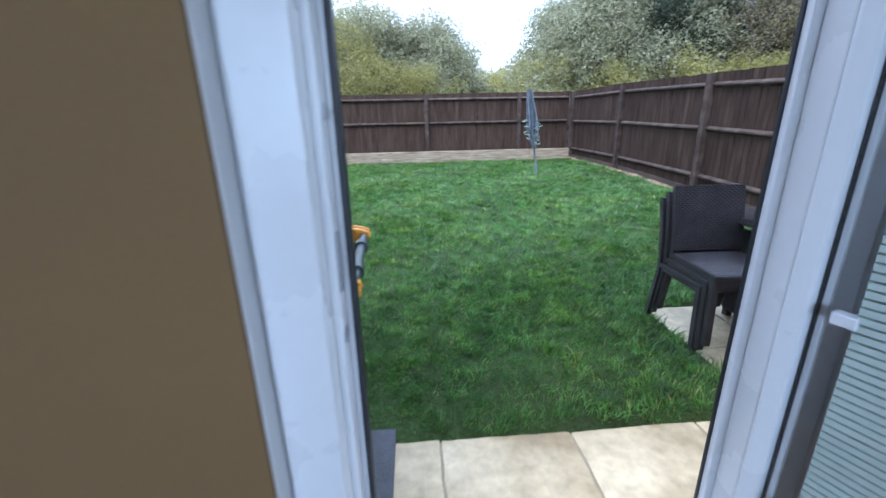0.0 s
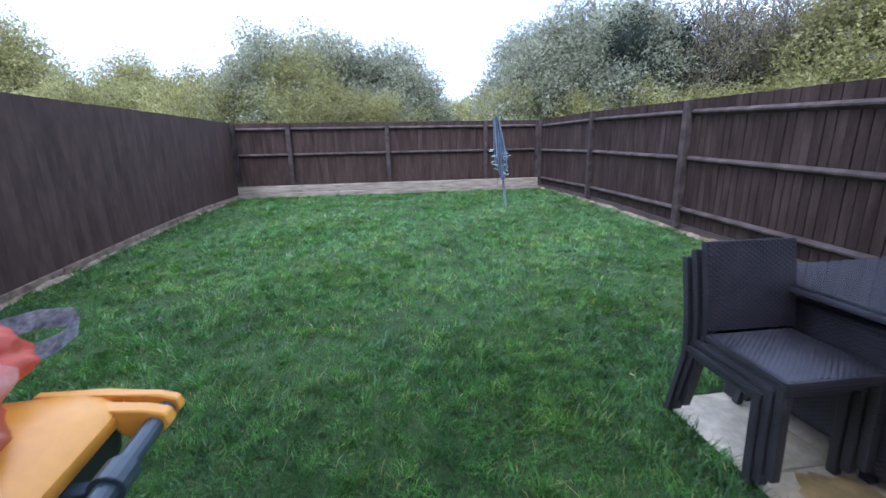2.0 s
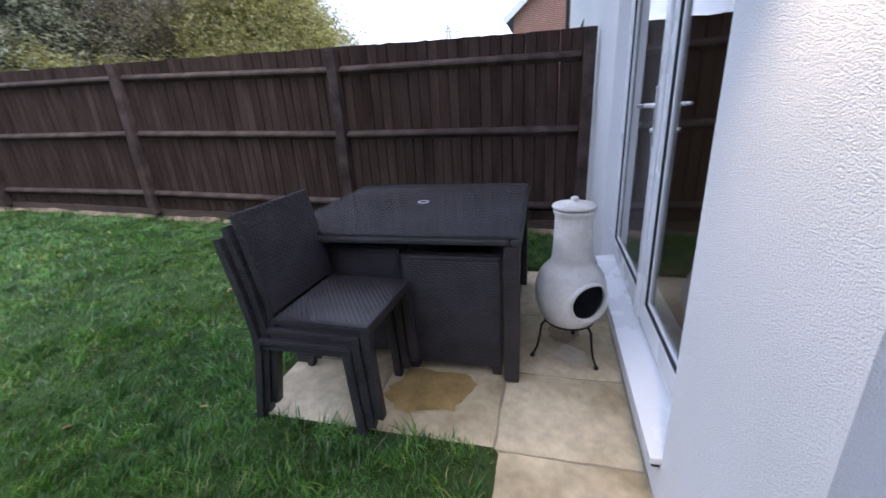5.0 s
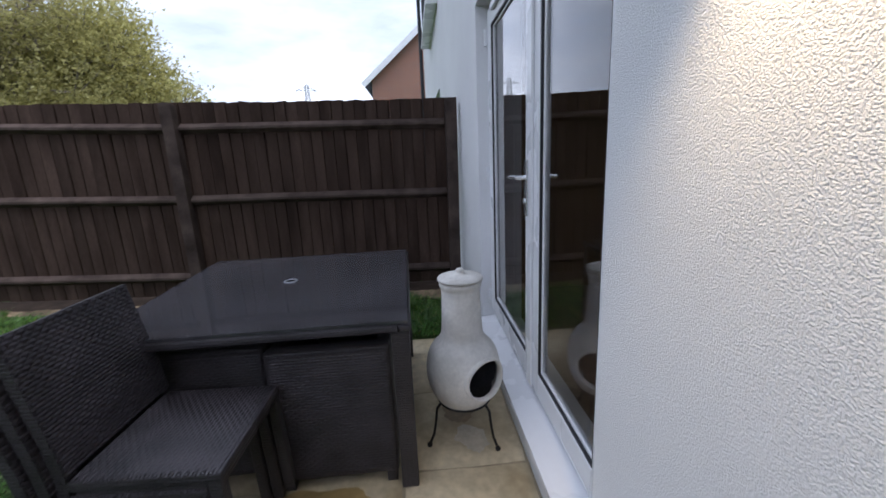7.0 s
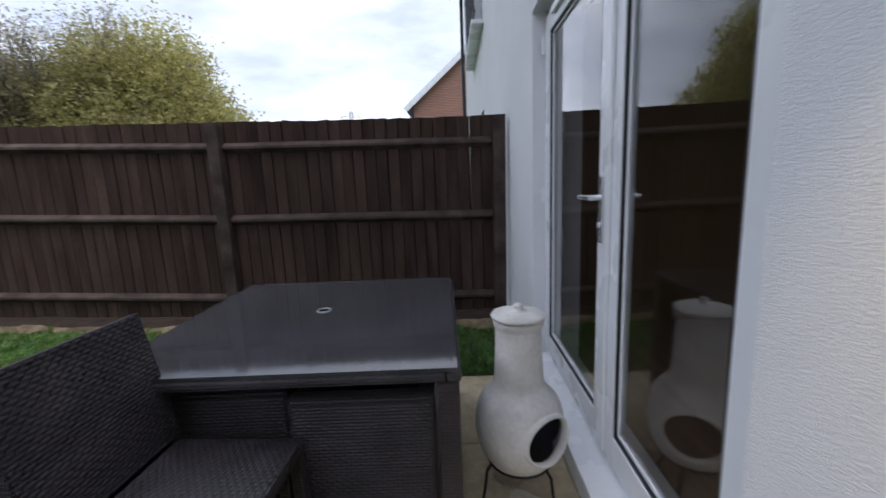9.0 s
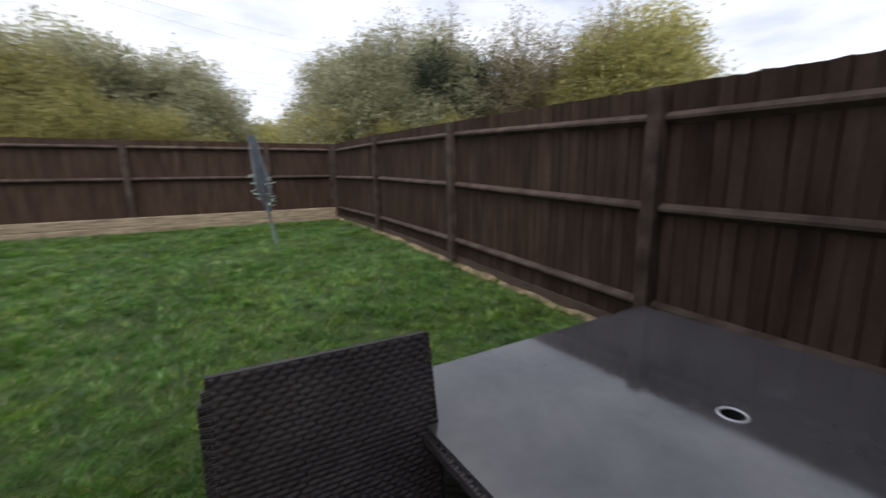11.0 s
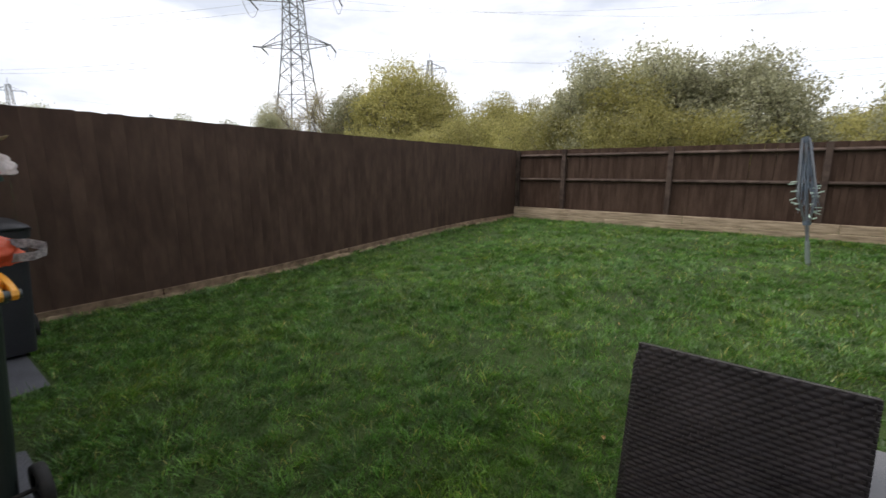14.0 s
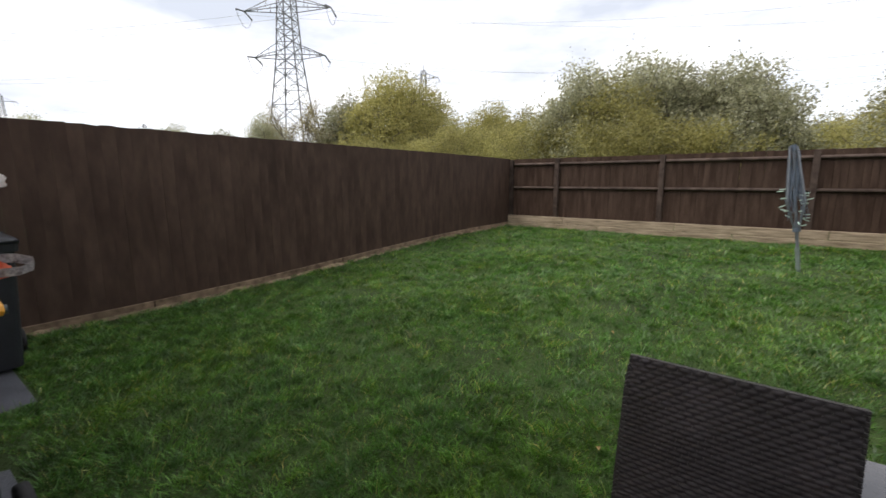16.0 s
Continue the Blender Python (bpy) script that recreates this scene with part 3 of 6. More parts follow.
# ---- woven garden furniture ----
def weave(name, base, tint):
    """Flat synthetic cane, woven over and under; relief from two crossed waves."""
    m = mat(name, base, 0.42, spread=0.25, scale=5, fine=90, bump=0.0, tint=tint, spec=0.5)
    n, l = m.node_tree.nodes, m.node_tree.links
    b = n["Principled BSDF"]
    co = n.new("ShaderNodeTexCoord")
    br = n.new("ShaderNodeTexBrick")
    br.inputs["Scale"].default_value = 1.0
    br.inputs["Brick Width"].default_value, br.inputs["Row Height"].default_value = 0.034, 0.011
    br.inputs["Mortar Size"].default_value, br.inputs["Mortar Smooth"].default_value = 0.0022, 1.0
    br.offset = 0.5
    l.new(co.outputs["UV"], br.inputs["Vector"])
    bp = n.new("ShaderNodeBump")
    bp.inputs["Strength"].default_value, bp.inputs["Distance"].default_value, bp.invert = 1.0, 0.009, True
    l.new(br.outputs["Fac"], bp.inputs["Height"]), l.new(bp.outputs["Normal"], b.inputs["Normal"])
    return m


RATTAN = weave("dark_grey_brown_rattan", (0.032, 0.027, 0.029), (0.046, 0.039, 0.042))
CANE = mat("dark_synthetic_cane", (0.030, 0.0255, 0.028), 0.40, spread=0.25, scale=9, fine=120, bump=0.05, dist=0.001, tint=(0.046, 0.039, 0.043), spec=0.42)
BLACKGLASS = mat("dark_frosted_table_glass", (0.055, 0.053, 0.058), 0.075, spread=0.25, scale=2.5, fine=25, bump=0.015, dist=0.002, spec=0.8, rough_var=0.03)


def box_uv(ob):
    """Box-projected UVs in metres, along each face's own axes."""
    me = ob.data
    uv = me.uv_layers.new(name="UVMap")
    for p in me.polygons:
        n = p.normal
        ax = max(range(3), key=lambda k: abs(n[k]))
        for li in p.loop_indices:
            c = me.vertices[me.loops[li].vertex_index].co
            uv.data[li].uv = (c.y, c.z) if ax == 0 else ((c.x, c.z) if ax == 1 else (c.x, c.y))
    return ob


def wbox(name, parent, *boxes, bev=0.008, material=None, shear=None):
    bm = bmesh.new()
    for d in boxes:
        box(bm, *d, bev)
    if shear:
        for v in bm.verts:
            v.co = shear(v.co)
    return box_uv(part(name, bm, material or RATTAN, parent))


def curve_panel(name, parent, x0, x1, prof, th, material):
    """A panel swept along x through a (y, z) profile, with thickness."""
    bm = bmesh.new()
    rows = []
    for k, (y, z) in enumerate(prof):
        p0, p1 = prof[max(0, k - 1)], prof[min(len(prof) - 1, k + 1)]
        d = Vector((p1[0] - p0[0], p1[1] - p0[1])).normalized()
        nx, nz = -d.y * th / 2, d.x * th / 2
        rows.append([bm.verts.new((x, y + s * nx, z + s * nz)) for x, s in ((x0, 1), (x1, 1), (x1, -1), (x0, -1))])
    for a, b in zip(rows, rows[1:]):
        for i in range(4):
            bm.faces.new((a[i], a[(i + 1) % 4], b[(i + 1) % 4], b[i]))
    bm.faces.new(rows[0][::-1]), bm.faces.new(rows[-1])
    bmesh.ops.bevel(bm, geom=[e for e in bm.edges if abs((e.verts[0].co - e.verts[1].co).x) < 1e-6 and len(e.link_faces) == 2 and e.calc_face_angle(0) > 0.8] , offset=0.006, segments=2, affect="EDGES")
    return box_uv(part(name, bm, material, parent))


def woven(name, parent, x0, x1, prof, side, cw=0.030, rh=0.0115, amp=0.0045):
    """A woven face in relief: flat cane passing over and under, along a (y, z) profile between x0 and x1."""
    seg = [0.0]
    for (ya, za), (yb, zb) in zip(prof, prof[1:]):
        seg.append(seg[-1] + math.hypot(yb - ya, zb - za))
    nu, nv = int((x1 - x0) / cw * 10), int(seg[-1] / rh * 4)
    s = np.linspace(0, seg[-1], nv + 1)
    py, pz = np.interp(s, seg, [q[0] for q in prof]), np.interp(s, seg, [q[1] for q in prof])
    ty, tz = np.gradient(py), np.gradient(pz)
    ln = np.hypot(ty, tz)
    ny, nz = side * tz / ln, -side * ty / ln
    u = np.linspace(x0, x1, nu + 1)
    U, S = np.meshgrid(u, s)
    i = np.floor(S / rh + 1e-6)
    off = np.where(i % 2 == 0, 0.0, cw / 2)
    h = amp * np.sqrt(np.abs(np.sin(np.pi * S / rh))) * (0.08 + 0.92 * np.abs(np.sin(np.pi * (U - x0 + off) / cw)) ** 0.6)
    v = np.stack([U, py[:, None] + ny[:, None] * h, pz[:, None] + nz[:, None] * h], 2).reshape(-1, 3)
    a = (np.arange(nv)[:, None] * (nu + 1) + np.arange(nu)[None, :]).ravel()
    q = np.stack([a, a + 1, a + nu + 2, a + nu + 1], 1)
    me = bpy.data.meshes.new(name)
    me.vertices.add(len(v)), me.loops.add(len(q) * 4), me.polygons.add(len(q))
    me.vertices.foreach_set("co", v.astype(np.float32).ravel())
    me.loops.foreach_set("vertex_index", q.astype(np.int32).ravel())
    me.polygons.foreach_set("loop_start", np.arange(0, len(q) * 4, 4, dtype=np.int32))
    me.update()
    me.materials.append(CANE)
    me.shade_smooth()
    ob = new(name, me)
    ob.parent = parent
    return ob


def rattan_chair(at, rz):
    """Stacking chair; its own -y is the front, the origin midway between the feet."""
    c = thing("rattan_chair", "dark grey-brown woven rattan stacking chair on the patio edge", "chair", "stack of rattan chairs", at=at, rz=rz)
    W2 = 0.225
    back = [(0.285, 0.0), (0.247, 0.18), (0.21, 0.36), (0.207, 0.44), (0.222, 0.56), (0.25, 0.70), (0.28, 0.848)]
    for s in (-1, 1):
        x = s * (W2 - 0.02)
        curve_panel("back_leg", c, x - 0.019, x + 0.019, back, 0.032, RATTAN)
        wbox("front_leg", c, (x - 0.02, -0.218, 0.0, x + 0.02, -0.178, 0.41), shear=lambda p: Vector((p.x, p.y - 0.02 * (1 - p.z / 0.41), p.z)))
    wbox("seat", c, (-W2, -0.222, 0.395, W2, 0.20, 0.43), bev=0.012)
    wbox("seat_rail", c, (-W2 + 0.004, -0.216, 0.378, W2 - 0.004, -0.183, 0.396), (-W2 + 0.004, -0.178, 0.378, -W2 + 0.036, 0.18, 0.396), (W2 - 0.036, -0.178, 0.378, W2 - 0.004, 0.18, 0.396))
    curve_panel("backrest", c, -W2 - 0.002, W2 + 0.002, [(y - 0.005, z + 0.005) for y, z in back[3:]], 0.026, RATTAN)
    bp_ = [(y - 0.0172, z + 0.005) for y, z in back[3:]]
    woven("back_weave", c, -W2 + 0.006, W2 - 0.006, bp_, -1)
    woven("seat_weave", c, -W2 + 0.014, W2 - 0.014, [(0.19, 0.4295), (-0.210, 0.4295)], 1)
    return c


first = rattan_chair((1.975, 2.207, 0.0), -1.0)
for k in (1, 2):
    copy_thing(first, pose(1.975 + 0.008 * k, 2.207 - 0.042 * k, 0.046 * k, 0, 0, -1.0 - 0.6 * k))

tb = thing("rattan_table", "square dark rattan garden table with black glass top", "table", at=(2.795, 1.997, 0), rz=1.2)
A = 0.605
wbox("apron", tb, (-A, -A, 0.698, A, -A + 0.05, 0.728), (-A, A - 0.05, 0.698, A, A, 0.728), (-A, -A + 0.05, 0.698, -A + 0.05, A - 0.05, 0.728), (A - 0.05, -A + 0.05, 0.698, A, A - 0.05, 0.728), bev=0.012)
for sx in (-1, 1):
    for sy in (-1, 1):
        wbox("leg", tb, (sx * (A - 0.008) - (0.07 if sx > 0 else 0), sy * (A - 0.008) - (0.07 if sy > 0 else 0), 0.0, sx * (A - 0.008) + (0.07 if sx < 0 else 0), sy * (A - 0.008) + (0.07 if sy < 0 else 0), 0.698))
# glass top with a real parasol hole
bm = bmesh.new()
G, R, N = A - 0.012, 0.026, 48
ring_t, ring_b, sq_t, sq_b = [], [], [], []
for i in range(N):
    a = 2 * math.pi * i / N
    ca, sa = math.cos(a), math.sin(a)
    k = G / max(abs(ca), abs(sa))
    ring_t.append(bm.verts.new((0.035 + R * ca, R * sa, 0.742))), ring_b.append(bm.verts.new((0.035 + R * ca, R * sa, 0.7285)))
    sq_t.append(bm.verts.new((k * ca, k * sa, 0.742))), sq_b.append(bm.verts.new((k * ca, k * sa, 0.7285)))
for i in range(N):
    j = (i + 1) % N
    for q in ((ring_t[i], ring_t[j], sq_t[j], sq_t[i]), (ring_b[j], ring_b[i], sq_b[i], sq_b[j]), (sq_t[i], sq_t[j], sq_b[j], sq_b[i]), (ring_t[j], ring_t[i], ring_b[i], ring_b[j])):
        bm.faces.new(q)
part("glass_top", bm, BLACKGLASS, tb, "black frosted glass table top, rain-marked")
bm = bmesh.new()
lathe(bm, [(0.0255, 0.7425), (0.0255, 0.7455), (0.033, 0.7455), (0.035, 0.743), (0.0265, 0.7425)], 32, Matrix.Translation((0.035, 0, 0)))
part("parasol_ring", bm, mat("brushed_steel", (0.5, 0.5, 0.52), 0.35, 0.9, spread=0.1, bump=0.02), tb, "steel parasol hole ring", smooth=True)


# black cup added below the hole, its colour standing in for the shade inside
bm = bmesh.new()
lathe(bm, [(0.0258, 0.741), (0.0258, 0.60), (0.0, 0.60)], 32, Matrix.Translation((0.035, 0, 0)))
part("parasol_hole_shade", bm, mat("black_hole_shade", (0.01, 0.01, 0.011), 0.6, spread=0.2), tb, smooth=True)


def cube_chair(at, rz, w=0.485):
    """Low armchair that tucks under the table; its own -y is the back."""
    c = thing("rattan_armchair", "low dark rattan armchair tucked under the garden table", "chair", "armchairs under the table", at=at, rz=rz)
    wbox("backrest", c, (-w / 2, -0.03, 0.05, w / 2, 0.03, 0.633), bev=0.015)
    for s in (-1, 1):
        x0, x1 = (w / 2 - 0.06, w / 2) if s > 0 else (-w / 2, -w / 2 + 0.06)
        wbox("armrest", c, (x0, 0.032, 0.05, x1, 0.50, 0.62), bev=0.015)
    wbox("seat", c, (-w / 2 + 0.062, 0.032, 0.28, w / 2 - 0.062, 0.50, 0.36), bev=0.012)
    for sx in (-1, 1):
        for y in (0.0, 0.47):
            wbox("foot", c, (sx * (w / 2 - 0.03) - 0.022, y - 0.022, 0.0, sx * (w / 2 - 0.03) + 0.022, y + 0.022, 0.052), bev=0.004)
    woven("back_weave", c, -w / 2 + 0.02, w / 2 - 0.02, [(-0.0292, 0.075), (-0.0292, 0.612)], -1, 0.034, 0.012, 0.005)
    return c


first = cube_chair((2.275, 1.712, 0.0), -89)
copy_thing(first, pose(2.33, 2.215, 0.0, 0, 0, -88))
for cx, cy, rz in ((3.34, 1.74, 91), (3.37, 2.26, 92)):
    copy_thing(first, pose(cx, cy, 0.0, 0, 0, rz))

# ---- chiminea ----
CLAY = mat("pale_weathered_clay", (0.65, 0.615, 0.56), 0.8, spread=0.14, scale=5, fine=60, bump=0.25, dist=0.004, tint=(0.74, 0.715, 0.67))
SOOT = mat("sooty_clay", (0.075, 0.075, 0.08), 0.95, spread=0.3)
IRON = mat("black_wrought_iron", (0.02, 0.019, 0.018), 0.6, 0.5, spread=0.3, bump=0.2)
ch = thing("chiminea", "off-white clay chiminea with lid on a black iron stand", "chiminea", at=(2.515, 1.157, 0), rz=3)
ch.scale = (1.0, 1.0, 0.972)
prof = [(0.0, 0.185), (0.07, 0.187), (0.105, 0.20), (0.142, 0.25), (0.164, 0.31), (0.172, 0.37), (0.167, 0.43), (0.148, 0.485), (0.116, 0.523), (0.099, 0.55), (0.093, 0.60), (0.089, 0.68), (0.087, 0.75), (0.088, 0.775), (0.094, 0.79), (0.096, 0.805), (0.086, 0.812), (0.070, 0.81), (0.070, 0.56), (0.13, 0.50), (0.152, 0.40), (0.148, 0.31), (0.10, 0.225), (0.0, 0.21)]
def smooth_profile(pr, n=5):
    out = []
    for k in range(len(pr) - 1):
        p0, p1, p2, p3 = (Vector(pr[max(0, k - 1)]), Vector(pr[k]), Vector(pr[k + 1]), Vector(pr[min(len(pr) - 1, k + 2)]))
        for i in range(n):
            t = i / n
            q = 0.5 * (2 * p1 + (p2 - p0) * t + (2 * p0 - 5 * p1 + 4 * p2 - p3) * t * t + (3 * p1 - p0 - 3 * p2 + p3) * t ** 3)
            out.append((max(0.0, q.x), q.y))
    return out + [pr[-1]]
bm = bmesh.new()
rings = lathe(bm, smooth_profile(prof[:18]), 96)
MY = -150.0                                # the mouth faces the house wall side
md = Vector((math.cos(radians(MY)), math.sin(radians(MY)), 0))
kill = [f for f in bm.faces if (lambda c: Vector((c.x, c.y, 0)).dot(md) > 0 and ((Vector((c.x, c.y, 0)).cross(md).z / 0.102) ** 2 + ((c.z - 0.375) / 0.094) ** 2) < 1)(f.calc_center_median())]
bmesh.ops.delete(bm, geom=kill, context="FACES")
body = part("body", bm, CLAY, ch, smooth=True)
bm = bmesh.new()
N = 40
loops = []
for dr, out in ((0.0, 0.158), (0.0, 0.183), (0.007, 0.188), (0.013, 0.180), (0.012, 0.150)):
    row = []
    for i in range(N):
        a = 2 * math.pi * i / N
        u, zz = (0.096 + dr) * math.cos(a), 0.375 + (0.090 + dr) * math.sin(a)
        rr = out - 0.9 * u * u / 0.34 - 0.5 * (zz - 0.375) ** 2 / 0.3
        p = md * max(0.01, rr) + Vector((-md.y, md.x, 0)) * u
        row.append(bm.verts.new((p.x, p.y, zz)))
    loops.append(row)
for a, b in zip(loops, loops[1:]):
    for i in range(N):
        bm.faces.new((a[i], a[(i + 1) % N], b[(i + 1) % N], b[i]))
part("mouth_rim", bm, CLAY, ch, "raised clay rim of the fire mouth", smooth=True)
bm = bmesh.new()
lathe(bm, smooth_profile([(0.0, 0.212), (0.10, 0.228), (0.145, 0.312), (0.151, 0.40), (0.127, 0.49), (0.072, 0.545), (0.07, 0.80)]), 72)
lining = part("fire_bowl", bm, SOOT, ch, "soot-blackened inside", smooth=True)
bmf = bmesh.new()
bmf.from_mesh(lining.data)
bmesh.ops.delete(bmf, geom=[f for f in bmf.faces if (lambda c: Vector((c.x, c.y, 0)).dot(md) > 0.02 and abs(c.z - 0.375) < 0.10 and abs(Vector((c.x, c.y, 0)).cross(md).z) < 0.11)(f.calc_center_median())], context="FACES")
bmf.to_mesh(lining.data)
bmf.free()
bm = bmesh.new()
lathe(bm, [(0.0, 0.816), (0.10, 0.816), (0.103, 0.824), (0.098, 0.832), (0.05, 0.842), (0.018, 0.846), (0.016, 0.855), (0.020, 0.862), (0.012, 0.870), (0.0, 0.871)], 40)
part("lid", bm, CLAY, ch, "round clay lid with a knob", smooth=True)
bm = bmesh.new()
for r in (0.121, ):
    tr = lathe(bm, [(r + 0.005 * math.cos(a), 0.212 + 0.005 * math.sin(a)) for a in [k * math.pi / 4 for k in range(9)]], 40)
part("stand_ring", bm, IRON, ch, smooth=True)
for a in (-138, 108, -15):
    d = Vector((math.cos(radians(a)), math.sin(radians(a)), 0))
    pts = [d * r + Vector((0, 0, z)) for r, z in ((0.126, 0.212), (0.145, 0.19), (0.152, 0.13), (0.165, 0.06), (0.19, 0.012))]
    bm = bmesh.new()
    for p, q in zip(pts, pts[1:]):
        rod(bm, p, q, 0.006, seg=8)
    lathe(bm, [(0.0, 0.0), (0.011, 0.003), (0.013, 0.012), (0.008, 0.02), (0.0, 0.022)], 12, Matrix.Translation((pts[-1].x, pts[-1].y, 0)))
    part("leg", bm, IRON, ch)

# ---- rotary clothes dryer, folded ----
dr = thing("rotary_dryer", "folded grey rotary clothes dryer with pegs, leaning in the lawn", "clothes dryer", at=(2.73, 8.50, lawn_z(2.73, 8.5) + 0.03), rz=0)
ALU = mat("dull_aluminium_tube", (0.22, 0.24, 0.27), 0.45, 0.6, spread=0.2, bump=0.05)
PLAS = mat("grey_blue_plastic_line", (0.11, 0.14, 0.18), 0.5, spread=0.2, bump=0.05)
tilt = Vector((-0.135, 0.0, 1.0)).normalized()
def up(h, dx=0.0, dy=0.0):
    return tilt * h + Vector((dx, dy, 0))
bm = bmesh.new()
rod(bm, up(-0.05), up(1.66), 0.02, seg=14)
part("pole", bm, ALU, dr, "dull aluminium pole", smooth=False)
bm = bmesh.new()
rod(bm, up(0.0), up(0.30), 0.027, seg=14)
part("ground_socket", bm, mat("pale_green_plastic", (0.20, 0.25, 0.23), 0.6, spread=0.2), dr)
bm = bmesh.new()
rod(bm, up(0.52), up(0.58), 0.045, seg=16)
part("hub", bm, PLAS, dr)
bm = bmesh.new()
rod(bm, up(1.60), up(1.68), 0.035, seg=16)
part("top_cap", bm, PLAS, dr)
for k in range(4):
    a = math.pi / 4 + k * math.pi / 2
    c, s = math.cos(a), math.sin(a)
    bm = bmesh.new()
    rod(bm, up(0.54, 0.03 * c, 0.03 * s), up(0.92, 0.13 * c, 0.13 * s), 0.012, seg=8)
    rod(bm, up(0.92, 0.13 * c, 0.13 * s), up(1.66, 0.05 * c, 0.05 * s), 0.014, seg=8)
    part("arm", bm, ALU, dr)
bm = bmesh.new()
rl = random.Random(3)
for k in range(34):
    a, b = rl.uniform(0, 6.28), rl.uniform(0, 6.28)
    h0, h1 = rl.uniform(0.66, 1.05), rl.uniform(1.3, 1.62)
    r0, r1 = rl.uniform(0.05, 0.13), rl.uniform(0.03, 0.08)
    rod(bm, up(h0, r0 * math.cos(a), r0 * math.sin(a)), up(h1, r1 * math.cos(b), r1 * math.sin(b)), 0.005, seg=5)
part("washing_line", bm, PLAS, dr, "bundled grey-blue plastic line")
PEG = mat("pale_green_white_peg", (0.42, 0.55, 0.48), 0.5, spread=0.2)
for k in range(26):
    a, h = rl.uniform(0, 6.28), rl.uniform(0.62, 1.12)
    r = rl.uniform(0.10, 0.17)
    bm = bmesh.new()
    box(bm, -0.006, -0.04, -0.007, 0.006, 0.04, 0.007, 0.002)
    ob = part("peg", bm, PEG, dr)
    ob.matrix_basis = Matrix.Translation(up(h, r * math.cos(a), r * math.sin(a))) @ pose(0, 0, 0, rl.uniform(-25, 25), 0, math.degrees(a) - 90)

# ---- wheelie bins, boxes and recycling bags ----
BING = mat("dark_green_bin_plastic", (0.014, 0.022, 0.020), 0.5, spread=0.25, scale=3, fine=70, bump=0.08, dist=0.003)
BINY = mat("orange_yellow_lid_plastic", (0.80, 0.36, 0.035), 0.35, spread=0.08, scale=3, fine=60, bump=0.05, dist=0.002)
BINK = mat("black_grey_bin_plastic", (0.018, 0.019, 0.024), 0.5, spread=0.25, bump=0.08, dist=0.003)
# handle bar plastic: the wet sheen is put into a paler base colour
BARM = mat("wet_sheen_grey_green_plastic", (0.045, 0.062, 0.066), 0.3, spread=0.2, scale=3, fine=70, bump=0.05, dist=0.002)
TYRE = mat("black_rubber_tyre", (0.012, 0.012, 0.012), 0.75, spread=0.3, bump=0.2)


def taper(bm, z0, z1, a0, b0, a1, b1, cx0=0.0, cx1=0.0, th=0.0, seg=5, rad=0.05):
    """A rounded-rectangle tapered wall from z0 to z1, half sizes a (x) and b (y)."""
    def ring(a, b, cx, z):
        pts = []
        for sx, sy, st in ((1, 1, 0), (-1, 1, 90), (-1, -1, 180), (1, -1, 270)):
            for i in range(seg + 1):
                t = radians(st + 90 * i / seg)
                pts.append((cx + sx * (a - rad) + rad * math.cos(t), sy * (b - rad) + rad * math.sin(t), z))
        return [bm.verts.new(p) for p in pts]
    lo, hi = ring(a0, b0, cx0, z0), ring(a1, b1, cx1, z1)
    n = len(lo)
    for i in range(n):
        bm.faces.new((lo[i], lo[(i + 1) % n], hi[(i + 1) % n], hi[i]))
    return lo, hi


